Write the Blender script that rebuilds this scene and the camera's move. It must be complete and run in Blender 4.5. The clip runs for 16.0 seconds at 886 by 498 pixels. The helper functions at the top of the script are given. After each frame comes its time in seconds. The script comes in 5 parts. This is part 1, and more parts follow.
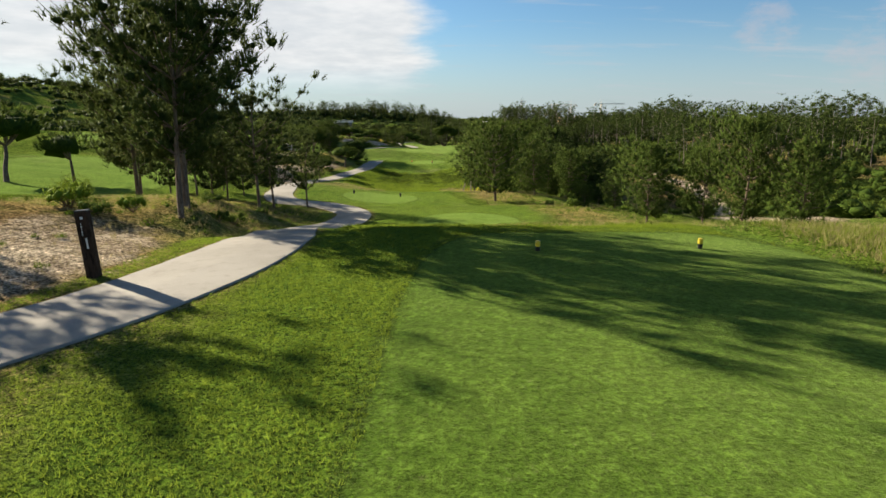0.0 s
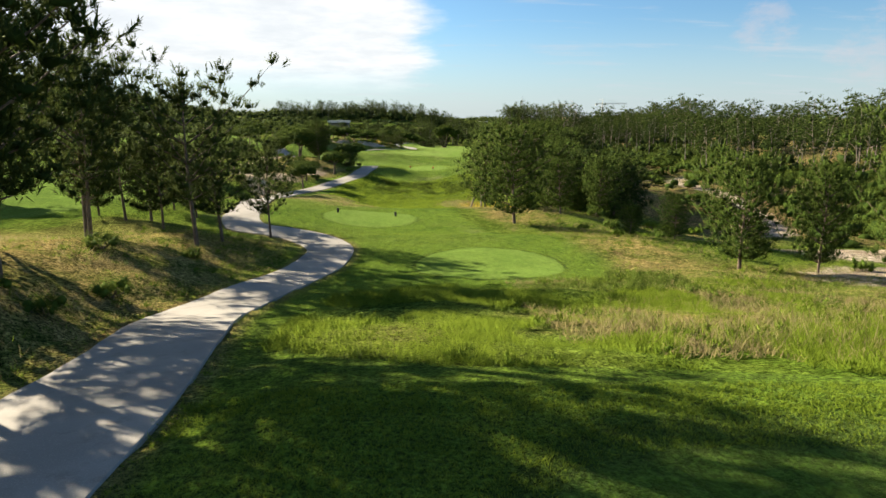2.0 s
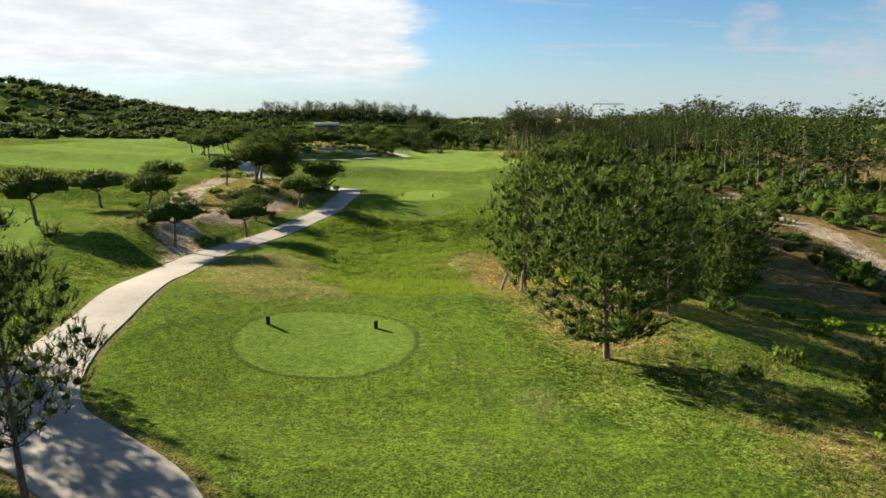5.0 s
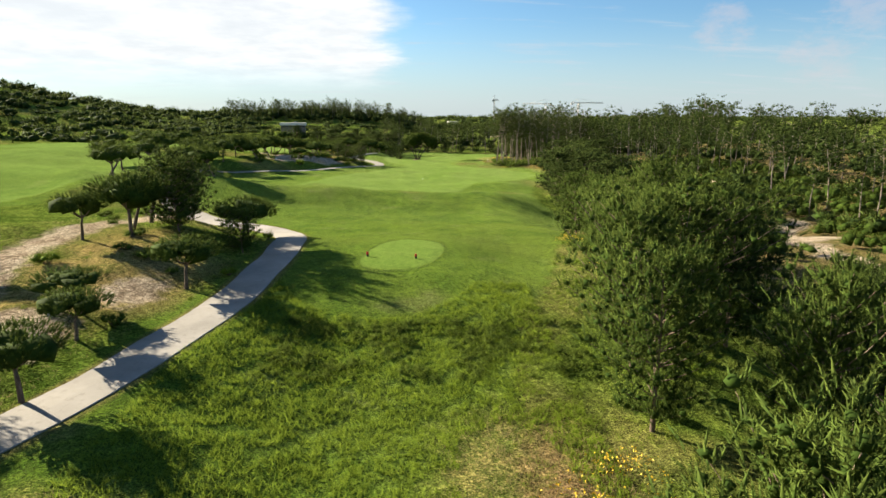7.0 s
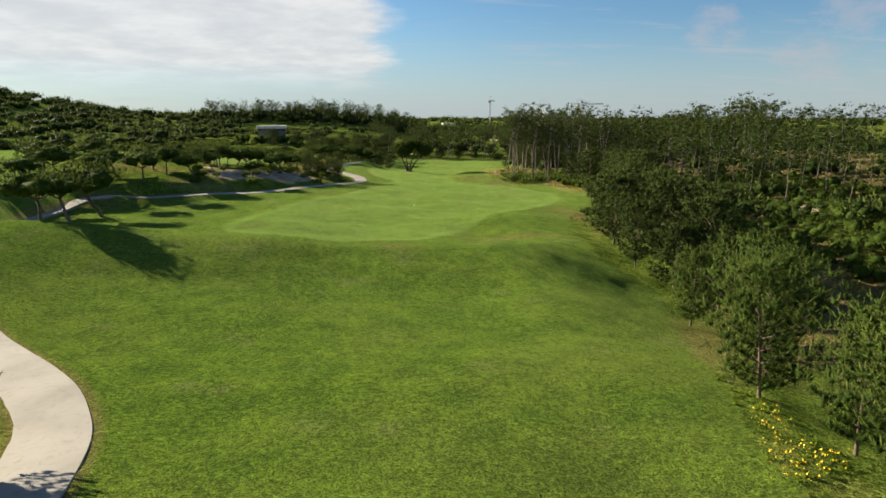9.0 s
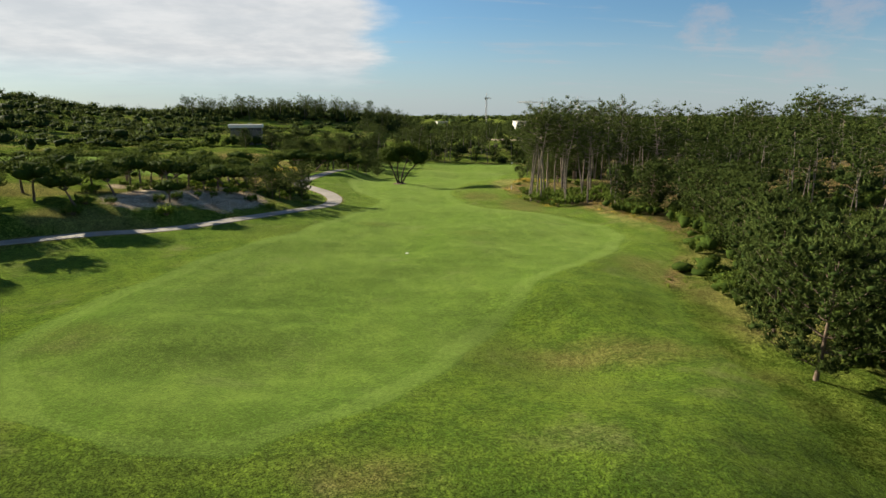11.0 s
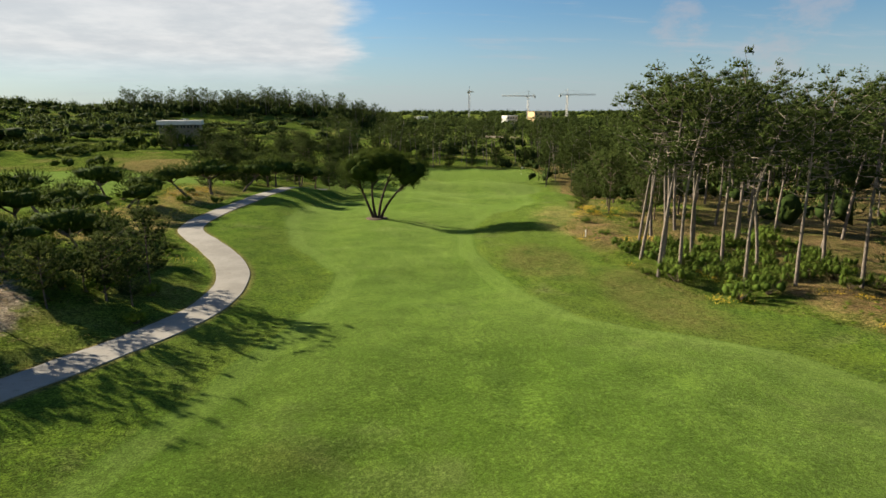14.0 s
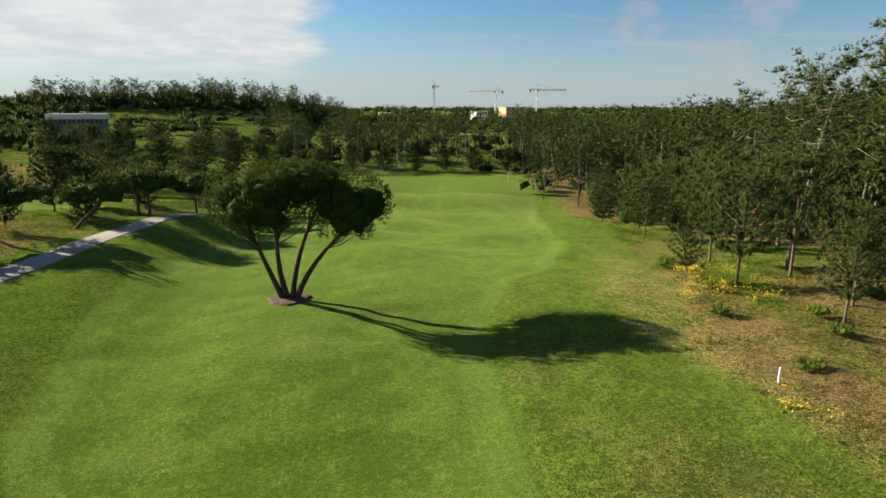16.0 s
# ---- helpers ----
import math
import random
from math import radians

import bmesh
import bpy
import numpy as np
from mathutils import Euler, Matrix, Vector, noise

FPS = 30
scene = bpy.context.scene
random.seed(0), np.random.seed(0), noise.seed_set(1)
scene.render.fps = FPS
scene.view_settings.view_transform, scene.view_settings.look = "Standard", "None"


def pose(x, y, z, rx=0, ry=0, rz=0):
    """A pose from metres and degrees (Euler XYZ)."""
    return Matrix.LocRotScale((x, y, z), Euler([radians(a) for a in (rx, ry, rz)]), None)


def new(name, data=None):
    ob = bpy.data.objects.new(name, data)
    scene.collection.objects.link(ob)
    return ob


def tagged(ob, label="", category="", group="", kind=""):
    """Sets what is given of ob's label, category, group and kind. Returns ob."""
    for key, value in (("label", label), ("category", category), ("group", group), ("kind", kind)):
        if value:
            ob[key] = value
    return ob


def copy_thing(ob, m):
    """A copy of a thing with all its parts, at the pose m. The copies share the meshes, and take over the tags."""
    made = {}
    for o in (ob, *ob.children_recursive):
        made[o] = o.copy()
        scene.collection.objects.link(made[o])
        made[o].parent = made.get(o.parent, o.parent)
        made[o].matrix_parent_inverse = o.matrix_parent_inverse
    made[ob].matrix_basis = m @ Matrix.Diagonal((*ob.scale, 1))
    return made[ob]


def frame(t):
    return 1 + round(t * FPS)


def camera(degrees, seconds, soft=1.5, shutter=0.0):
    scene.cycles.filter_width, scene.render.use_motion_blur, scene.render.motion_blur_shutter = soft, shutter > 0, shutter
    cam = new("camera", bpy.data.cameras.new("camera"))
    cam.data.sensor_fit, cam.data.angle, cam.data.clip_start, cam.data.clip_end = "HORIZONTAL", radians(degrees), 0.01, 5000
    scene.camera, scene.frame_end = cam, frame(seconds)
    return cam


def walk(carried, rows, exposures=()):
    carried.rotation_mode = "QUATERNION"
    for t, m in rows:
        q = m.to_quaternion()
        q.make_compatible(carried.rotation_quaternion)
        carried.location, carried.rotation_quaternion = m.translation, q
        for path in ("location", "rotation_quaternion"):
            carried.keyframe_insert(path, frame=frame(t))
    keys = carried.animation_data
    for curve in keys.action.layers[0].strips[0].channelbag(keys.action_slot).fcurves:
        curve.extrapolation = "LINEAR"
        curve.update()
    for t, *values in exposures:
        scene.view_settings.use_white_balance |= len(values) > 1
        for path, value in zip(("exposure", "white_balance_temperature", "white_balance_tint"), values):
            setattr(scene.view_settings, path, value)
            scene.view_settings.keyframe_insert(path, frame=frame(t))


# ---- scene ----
import itertools

cam = camera(73.7, 16.0)
# seconds, eye x, y, z, then pitch, roll and yaw in degrees
PATH_ROWS = [
    (0, 0.12, -1.23, 3.20, -12.60, -0.08, -0.06),
    (0.5, -0.02, 1.46, 3.24, -12.62, -0.04, -0.10),
    (1, -0.10, 4.15, 3.26, -12.63, -0.02, -0.11),
    (1.5, -0.22, 6.93, 3.27, -12.63, -0.02, -0.13),
    (2, -0.33, 9.78, 3.28, -12.63, -0.03, -0.16),
    (2.5, -0.41, 12.80, 3.28, -12.63, -0.04, -0.19),
    (3, -0.49, 15.87, 3.27, -12.64, -0.05, -0.16),
    (3.5, -0.62, 19.16, 3.36, -12.64, -0.07, -0.14),
    (4, -0.82, 22.80, 3.69, -12.60, -0.09, -0.11),
    (6.5, -2.00, 48.63, 5.31, -12.79, 0.09, -2.96),
    (7, -1.91, 56.07, 5.45, -12.82, 0.08, -3.30),
    (7.5, -1.75, 63.94, 5.56, -12.80, 0.03, -3.61),
    (8, -1.48, 71.97, 5.59, -12.77, -0.01, -3.79),
    (8.5, -1.19, 80.31, 5.63, -12.72, 0.02, -3.87),
    (9, -0.91, 88.60, 5.75, -12.70, 0.04, -3.92),
    (9.5, -0.61, 96.95, 5.81, -12.73, 0.04, -4.01),
    (10, -0.29, 105.35, 5.81, -12.83, 0.06, -4.11),
    (12.5, -0.02, 146.66, 5.43, -12.96, 0.18, -5.39),
    (13, -0.03, 155.58, 5.15, -13.05, 0.08, -5.54),
    (13.5, 0.06, 164.98, 4.80, -13.17, -0.03, -5.91),
    (14, 0.50, 174.33, 4.38, -13.27, -0.12, -6.70),
    (14.5, 1.15, 183.45, 3.97, -13.38, -0.15, -7.51),
    (15, 2.00, 192.56, 3.64, -13.44, -0.14, -8.45),
    (15.5, 2.99, 201.73, 3.34, -13.47, -0.07, -9.42),
    (16, 3.98, 210.51, 2.95, -13.55, 0.05, -10.23),
]
walk(cam, [(t, pose(x, y, z, 0, 0, yaw) @ pose(0, 0, 0, 90 + pitch, 0, 0) @ pose(0, 0, 0, 0, 0, roll)) for t, x, y, z, pitch, roll, yaw in PATH_ROWS],
     exposures=((0, 1.72), (2.0, 2.02), (4.2, 1.95), (6.3, 1.85), (7, 2.02), (7.6, 1.92), (8.5, 1.68), (10, 1.56), (12, 1.52), (16, 1.58)))

# ---- daylight ----
SUN_AZ, SUN_EL = 54.0, 21.5      # degrees left of the line of play, degrees over the horizon
to_sun = Vector((-math.sin(radians(SUN_AZ)) * math.cos(radians(SUN_EL)), math.cos(radians(SUN_AZ)) * math.cos(radians(SUN_EL)), math.sin(radians(SUN_EL))))
sun = new("sun", bpy.data.lights.new("sun", "SUN"))
sun.data.energy, sun.data.angle, sun.data.color = 5.0, radians(0.6), (1.0, 0.88, 0.67)
sun.matrix_world = Matrix.Translation((-60, 40, 80)) @ (-to_sun).to_track_quat("-Z", "Y").to_matrix().to_4x4()


class Nodes:
    """Short hand for building a node tree."""

    def __init__(self, tree):
        self.tree, self.n, self.l = tree, tree.nodes, tree.links
        self.n.clear()

    def put(self, socket, value):
        if hasattr(value, "is_linked"):
            self.l.new(value, socket)
        elif value is not None:
            socket.default_value = (*value, 1.0) if isinstance(value, tuple) and len(value) == 3 and socket.type == "RGBA" else value

    def node(self, kind, *values, **named):
        nd = self.n.new(kind)
        for i, v in enumerate(values):
            self.put(nd.inputs[i], v)
        for k, v in named.items():
            self.put(nd.inputs[k.replace("_", " ")], v)
        return nd

    def noise(self, vec, scale, detail=3.0, rough=0.55):
        nd = self.n.new("ShaderNodeTexNoise")
        self.put(nd.inputs["Vector"], vec)
        nd.inputs["Scale"].default_value, nd.inputs["Detail"].default_value, nd.inputs["Roughness"].default_value = scale, detail, rough
        return nd.outputs[0]

    def math(self, op, a, b=0.5, clamp=False):
        nd = self.n.new("ShaderNodeMath")
        nd.operation, nd.use_clamp = op, clamp
        self.put(nd.inputs[0], a)
        self.put(nd.inputs[1], b)
        return nd.outputs[0]

    def span(self, v, lo, hi, a=0.0, b=1.0):
        nd = self.n.new("ShaderNodeMapRange")
        nd.interpolation_type = "SMOOTHSTEP"
        for i, q in enumerate((v, lo, hi, a, b)):
            self.put(nd.inputs[i], q)
        return nd.outputs[0]

    def mix(self, fac, a, b):
        nd = self.n.new("ShaderNodeMix")
        nd.data_type = "RGBA"
        self.put(nd.inputs[0], fac)
        self.put(nd.inputs[6], a)
        self.put(nd.inputs[7], b)
        return nd.outputs[2]

    def attr(self, name):
        nd = self.n.new("ShaderNodeAttribute")
        nd.attribute_name = name
        return nd.outputs["Fac"]

    def bump(self, h, strength, dist):
        nd = self.n.new("ShaderNodeBump")
        nd.inputs["Strength"].default_value, nd.inputs["Distance"].default_value = strength, dist
        self.put(nd.inputs["Height"], h)
        return nd.outputs[0]

    def place(self):
        return self.n.new("ShaderNodeNewGeometry").outputs["Position"]

    def stretch(self, vec, scale, turn=0.0):
        nd = self.n.new("ShaderNodeMapping")
        self.put(nd.inputs["Vector"], vec)
        nd.inputs["Scale"].default_value, nd.inputs["Rotation"].default_value = scale, (0, 0, radians(turn))
        return nd.outputs[0]


def make_world():
    """Blue sky, with a bright veil of cloud on the sun's side and thin streaks elsewhere."""
    world = bpy.data.worlds.new("sky")
    scene.world = world
    world.use_nodes = True
    q = Nodes(world.node_tree)
    sky = q.n.new("ShaderNodeTexSky")
    sky.sky_type, sky.sun_disc = "NISHITA", False
    sky.sun_elevation, sky.sun_rotation = radians(SUN_EL), radians(-SUN_AZ)
    sky.air_density, sky.dust_density, sky.ozone_density = 1.0, 0.3, 2.5
    way = q.n.new("ShaderNodeTexCoord").outputs["Generated"]
    sep = q.node("ShaderNodeSeparateXYZ", way)
    x, y, z = sep.outputs
    up = q.math("MAXIMUM", z, 0.0)
    deck = q.math("DIVIDE", 1.0, q.math("ADD", up, 0.12))
    flat = q.node("ShaderNodeVectorMath", way, None)
    flat.operation = "SCALE"
    q.put(flat.inputs["Scale"], deck)
    puff = q.noise(q.stretch(flat.outputs[0], (1.0, 1.0, 1.0)), 1.3, 6, 0.6)
    # a bank of cloud low in the sky; its edge runs a little left of the line of play
    edge = q.math("ADD", q.math("MULTIPLY", x, -1.0), q.math("MULTIPLY", q.math("SUBTRACT", puff, 0.5), 0.16))
    bank = q.span(z, 0.62, 0.30)
    veil = q.math("MULTIPLY", q.math("MULTIPLY", q.span(edge, 0.0, 0.07), q.span(z, 0.02, 0.09)), bank)
    fine = q.noise(q.stretch(flat.outputs[0], (0.5, 1.6, 1.0), 20), 2.2, 6, 0.62)
    streak = q.math("MULTIPLY", q.span(fine, 0.52, 0.78), q.span(z, 0.0, 0.06, 0.25, 0.55))
    low = q.span(z, 0.16, -0.02, 0.0, 0.75)
    cool = q.node("ShaderNodeMix")
    cool.data_type, cool.blend_type = "RGBA", "MULTIPLY"
    q.put(cool.inputs[0], 1.0)
    q.put(cool.inputs[6], sky.outputs[0])
    q.put(cool.inputs[7], (0.58, 0.75, 0.86))
    shade = q.noise(flat.outputs[0], 2.6, 5, 0.6)
    cloud = q.mix(q.span(shade, 0.3, 0.75), (4.9, 5.05, 5.15), (6.3, 6.25, 6.15))
    c = q.mix(low, cool.outputs[2], (3.4, 3.85, 4.3))
    c = q.mix(streak, c, (3.8, 4.0, 4.3))
    c = q.mix(q.math("MULTIPLY", veil, 0.93), c, cloud)
    # a few small clouds, faintly pink, to the right
    for az, el, size in ((34.5, 4.6, 0.9988), (37.0, 8.2, 0.9990), (27.5, 7.0, 0.9994)):
        dot = q.node("ShaderNodeVectorMath", way, (math.sin(radians(az)) * math.cos(radians(el)), math.cos(radians(az)) * math.cos(radians(el)), math.sin(radians(el))))
        dot.operation = "DOT_PRODUCT"
        wisp = q.math("ADD", q.span(dot.outputs["Value"], size - 0.002, 1.0, 0.0, 1.0), q.math("MULTIPLY", q.math("SUBTRACT", q.noise(q.stretch(way, (1, 1, 2.2)), 22, 5, 0.65), 0.5), 1.6))
        c = q.mix(q.math("MULTIPLY", q.span(wisp, 0.65, 1.25, 0.0, 0.38), q.span(dot.outputs["Value"], size - 0.003, size)), c, (4.1, 3.75, 3.9))
    bg = q.node("ShaderNodeBackground", c, 0.045)
    out = q.n.new("ShaderNodeOutputWorld")
    q.l.new(bg.outputs[0], out.inputs[0])


make_world()

# ---- terrain ----
# -- terrain begin
PROFILE = ((-400, 2), (-60, 0.3), (-10, 0), (16, 0), (20, -0.8), (26, -2.0), (31, -2.7), (35, -3.25), (43, -3.4), (47, -4.0), (50, -4.2), (59, -4.25), (63, -5.0),
           (68, -5.9), (76, -6.0), (82, -5.5), (87, -4.6), (92, -4.05), (101, -4.1), (110, -5.0), (120, -5.9), (129, -6.2), (137, -5.3), (150, -6.9), (165, -7.4),
           (200, -7.4), (215, -8.0), (235, -8.5), (250, -8.9), (271, -10.9), (295, -13.4), (312, -14.3), (326, -13.4), (350, -13.2), (375, -14.5), (420, -13), (600, -10), (4000, -9))
LEFT_LINE = ((-400, -12), (-10, -10), (7, -8), (12, -7), (20, -6.8), (36, -7.2), (40, -8.4), (44, -13), (50, -17), (60, -18), (70, -17), (78, -15.5), (90, -13.4),
             (100, -12.5), (107, -15), (112, -20), (122, -31), (135, -38), (150, -43), (165, -42), (175, -36), (185, -25), (193, -16), (200, -13), (212, -11.5), (218, -12),
             (225, -15.5), (235, -18.5), (255, -19.5), (270, -18), (300, -13), (330, -8), (4000, -8))
LEFT = ((-400, 1), (-10, 0.2), (12, 0.4), (18, 0.8), (22, 1.2), (30, 1.7), (38, 0.9), (46, 0.6), (60, 1.0), (75, 1.6), (88, 0.5), (100, 1.3), (130, 2.4), (160, 2.8), (200, 2.4),
        (222, 1.2), (250, 0.6), (300, 1.0), (400, 3), (4000, 3))
RIGHT = ((-400, 0), (20, -0.5), (30, -0.3), (40, -0.6), (55, -2.4), (80, -2.9), (116, -2.4), (134, -3.4), (150, -1.0), (170, -0.4), (200, -0.2), (245, 0.7),
         (270, 0), (310, -1.5), (400, 0), (4000, 0))
BENCH = ((-400, 0), (41, 0), (45, 0.4), (50, 0.75), (62, 0.9), (69, 1.4), (76, 1.3), (82, 1.1), (88, 0.1), (95, 0), (215, 0.1), (225, 0.4), (240, 0.8), (250, 1.3), (265, 2.6), (275, 3.0),
         (300, 2.6), (330, 1.5), (400, 1), (4000, 0))
MOUNDS = ((-33, 135, 11, 13, 2.4), (-9.5, 19.5, 2, 3, 0.6), (-6, 17.5, 2.5, 2.5, -0.35), (7, 99, 4.5, 8, -1.1), (5, 123, 6, 7, -0.4), (17, 147, 5, 6, 0.6), (9, 150, 4, 5, -0.5), (-6, 142, 5, 5, 0.5),
          (12, 240, 5, 4, -0.5), (30, 270, 7, 10, 1.5), (8, 262, 6, 5, 0.8), (14, 290, 7, 5, 1.0), (28, 322, 16, 9, 1.0), (42, 320, 6, 8, -1.5), (-16, 150, 9, 20, 0.5),
          (2, 141, 14, 5, 0.3), (15, 163, 6, 7, 0.9), (8, 156, 4, 5, -0.5), (3, 276, 8, 5, 1.0), (18, 268, 6, 4, 1.1), (22, 305, 8, 5, 1.2), (5, 300, 7, 5, 0.9), (12, 282, 5, 4, -0.7))


def line(v, knots):
    """Smooth curve through (place, value) knots."""
    k = np.array(knots, float)
    i = np.clip(np.searchsorted(k[:, 0], v) - 1, 0, len(k) - 2)
    u = np.clip((v - k[i, 0]) / (k[i + 1, 0] - k[i, 0]), 0, 1)
    u = u * (0.55 + u * (1.35 - 0.9 * u))
    return k[i, 1] + (k[i + 1, 1] - k[i, 1]) * u


def step(a, b, v):
    u = np.clip((v - a) / (b - a), 0, 1)
    return u * u * (3 - 2 * u)


def height(x, y):
    """Ground height at x, y (arrays or numbers)."""
    x, y = np.asarray(x, float), np.asarray(y, float)
    west = line(y, LEFT_LINE) - x
    z = line(y, PROFILE) + line(y, LEFT) * step(0, 7 + 8 * step(172, 188, y) * step(248, 232, y), west) + line(y, BENCH) * step(-4, -13, x) + line(y, RIGHT) * step(7, 24, x) + 0.7 * step(-4, -18, x) * step(105, 150, y) * step(260, 215, y)
    z = z + 2.5 * step(12, 55, west) + 38 * np.exp(-(((x + 360) / 130) ** 2 + ((y - 480) / 200) ** 2)) + 5.0 * step(55, 110, x) * step(60, 130, y) * step(420, 330, y) + 8 * np.exp(-(((x + 70) / 110) ** 2 + ((y - 600) / 60) ** 2))
    for mx, my, rx, ry, mh in MOUNDS:
        z = z + mh * np.exp(-(((x - mx) / rx) ** 2 + ((y - my) / ry) ** 2))
    return z
# -- terrain end


# ---- the plan ----
# cart path, centre line
LANE = ((-14, -4), (-11, 0.5), (-8.6, 3.4), (-6.5, 7), (-5.4, 9.6), (-4.85, 12), (-4.8, 15), (-5.5, 19), (-6.4, 24), (-6.5, 28), (-6.2, 32.5), (-5.85, 36.5), (-6.1, 39.6), (-7.5, 42),
        (-9.9, 43.9), (-12.3, 45.9), (-14, 49.5), (-14.8, 54), (-15.4, 58), (-16.2, 63), (-16.7, 67), (-16.2, 71), (-14.9, 75), (-13.5, 79), (-12.2, 84), (-11.4, 89))
LANE += ((-11.0, 94), (-11.1, 99), (-11.5, 103.5), (-12.8, 107.5), (-15.3, 111.3), (-18.5, 114.5), (-22, 117.7), (-26, 122), (-30, 126.5), (-33.5, 132), (-37, 141), (-41, 150), (-44, 159), (-44, 167), (-41, 173),
         (-36.8, 177.5), (-30.5, 182.8), (-20.9, 190.2), (-14.7, 198.4), (-11.1, 206), (-9.8, 212), (-10, 218), (-11.6, 222.8), (-14.9, 229.3), (-17.8, 235), (-18.7, 241), (-18, 247), (-16.4, 256), (-15.2, 266))
LANE += ((-13.2, 277), (-10.8, 290), (-10, 298))
VALLEY_TRACK = ((28, 60), (34, 68), (37, 76), (38.5, 87), (36, 100), (39, 112), (43, 124), (52, 134))
TRACK = ((-17, 68.5), (-20, 74), (-23.5, 81), (-26, 90), (-26.5, 98), (-24, 106), (-23.5, 112))


def curve_points(knots, gap):
    """Evenly spaced points on a smooth curve through the knots."""
    k = np.array(knots, float)
    p = np.vstack([2 * k[0] - k[1], k, 2 * k[-1] - k[-2]])
    out = []
    for i in range(1, len(p) - 2):
        u = np.linspace(0, 1, 24, endpoint=False)[:, None]
        a, b, c, d = p[i - 1], p[i], p[i + 1], p[i + 2]
        out.append(0.5 * (2 * b + (c - a) * u + (2 * a - 5 * b + 4 * c - d) * u ** 2 + (3 * b - a - 3 * c + d) * u ** 3))
    q = np.vstack(out + [k[-1:]])
    run = np.concatenate([[0], np.cumsum(np.linalg.norm(np.diff(q, axis=0), axis=1))])
    s = np.arange(0, run[-1], gap)
    return np.stack([np.interp(s, run, q[:, j]) for j in (0, 1)], 1)


lane = curve_points(LANE, 0.5)
track = np.vstack([curve_points(TRACK, 0.8), curve_points(VALLEY_TRACK, 0.8)])


def near(pts, x, y):
    """Distance to the nearest of pts, and its index, for arrays x, y."""
    x, y = np.ravel(x), np.ravel(y)
    d, k = np.full(x.shape, 1e9), np.zeros(x.shape, int)
    for a in range(0, len(x), 20000):
        q = (x[a:a + 20000, None] - pts[None, :, 0]) ** 2 + (y[a:a + 20000, None] - pts[None, :, 1]) ** 2
        k[a:a + 20000] = q.argmin(1)
        d[a:a + 20000] = np.sqrt(q.min(1))
    return d, k


lane_z = height(lane[:, 0], lane[:, 1])
lane_z = np.convolve(np.pad(lane_z, 4, mode="edge"), np.ones(9) / 9, "valid")
LANE_HALF = 1.2


def ground_z(x, y):
    """Ground height, bedded flat along the cart path."""
    x, y = np.atleast_1d(np.asarray(x, float)), np.atleast_1d(np.asarray(y, float))
    d, k = near(lane, x, y)
    w = step(3.2, 1.5, d)
    z = height(x, y) * (1 - w) + (lane_z[k] - 0.015) * w
    off = d.reshape(np.shape(x))
    tee = np.full(np.shape(x), -30.0)
    for t in TEES:
        tee = np.maximum(tee, oval(x, y, *t))
    z = z + (0.20 * patches(x, y, 9, 3) + 0.04 * patches(x, y, 3.5, 4)) * step(104, 125, y) * step(450, 380, y) * step(2, 13, off)
    return z + 0.04 * patches(x, y, 2.5, 5) * step(0, -1.5, tee) * step(20, 30, y) * step(1.5, 3, off) + 0.03 * step(-0.12, 0.12, tee)


def oval(x, y, cx, cy, rx, ry, turn=0.0, power=2.0):
    """Metres inside (+) or outside (-) a rounded shape."""
    c, s = math.cos(radians(turn)), math.sin(radians(turn))
    u, v = (x - cx) * c + (y - cy) * s, -(x - cx) * s + (y - cy) * c
    r = (np.abs(u / rx) ** power + np.abs(v / ry) ** power) ** (1 / power)
    return (1 - r) * min(rx, ry)


TEES = ((4.3, -3, 5.05, 18.2, 0, 5), (1.8, 35.4, 3.3, 4.1, 0, 2), (-5.6, 53.2, 3.45, 3.4, 0, 2.2), (-2.3, 96.8, 2.6, 4.9, -14, 2.6))
GREEN = (29.5, 345, 16, 19, 0, 2.2)
FAIR_L = ((139, -9), (142, -14.6), (150, -20), (160, -20), (172, -17.2), (178, -14.8), (189, -10.4), (200, -6.8), (207, -4.6), (214, -3.0), (219, -2.7), (224, -4.6), (232, -8), (245, -10), (262, -8), (290, -2), (325, 8))
FAIR_R = ((139, -5), (145, 0), (150, 3), (164, 10.3), (180, 23.1), (186, 26), (192, 26), (199, 22), (206, 12.5), (212, 10.8), (225, 9.7), (239, 11.3), (247, 15), (251, 20), (262, 25), (280, 28), (300, 36), (325, 44))
ROUGH_R = ((-40, 10), (8, 9.8), (14, 9.2), (17, 7.5), (18.5, -1), (20, -3.6), (28, -3.6), (29.5, -1), (32, 6.2), (36, 7.6), (42, 6.5), (48, 2.5), (60, 0.5), (64, 0), (70, 1), (78, 2.5), (86, 4), (90, 6.5), (97, 8.6), (105, 11), (115, 14),
           (125, 17), (133, 20), (141, 17), (150, 18), (165, 21), (180, 29), (190, 32), (200, 29), (210, 22), (220, 19.5), (235, 20.5), (243, 25), (255, 28), (270, 33), (300, 43), (330, 50), (365, 50), (372, 10))
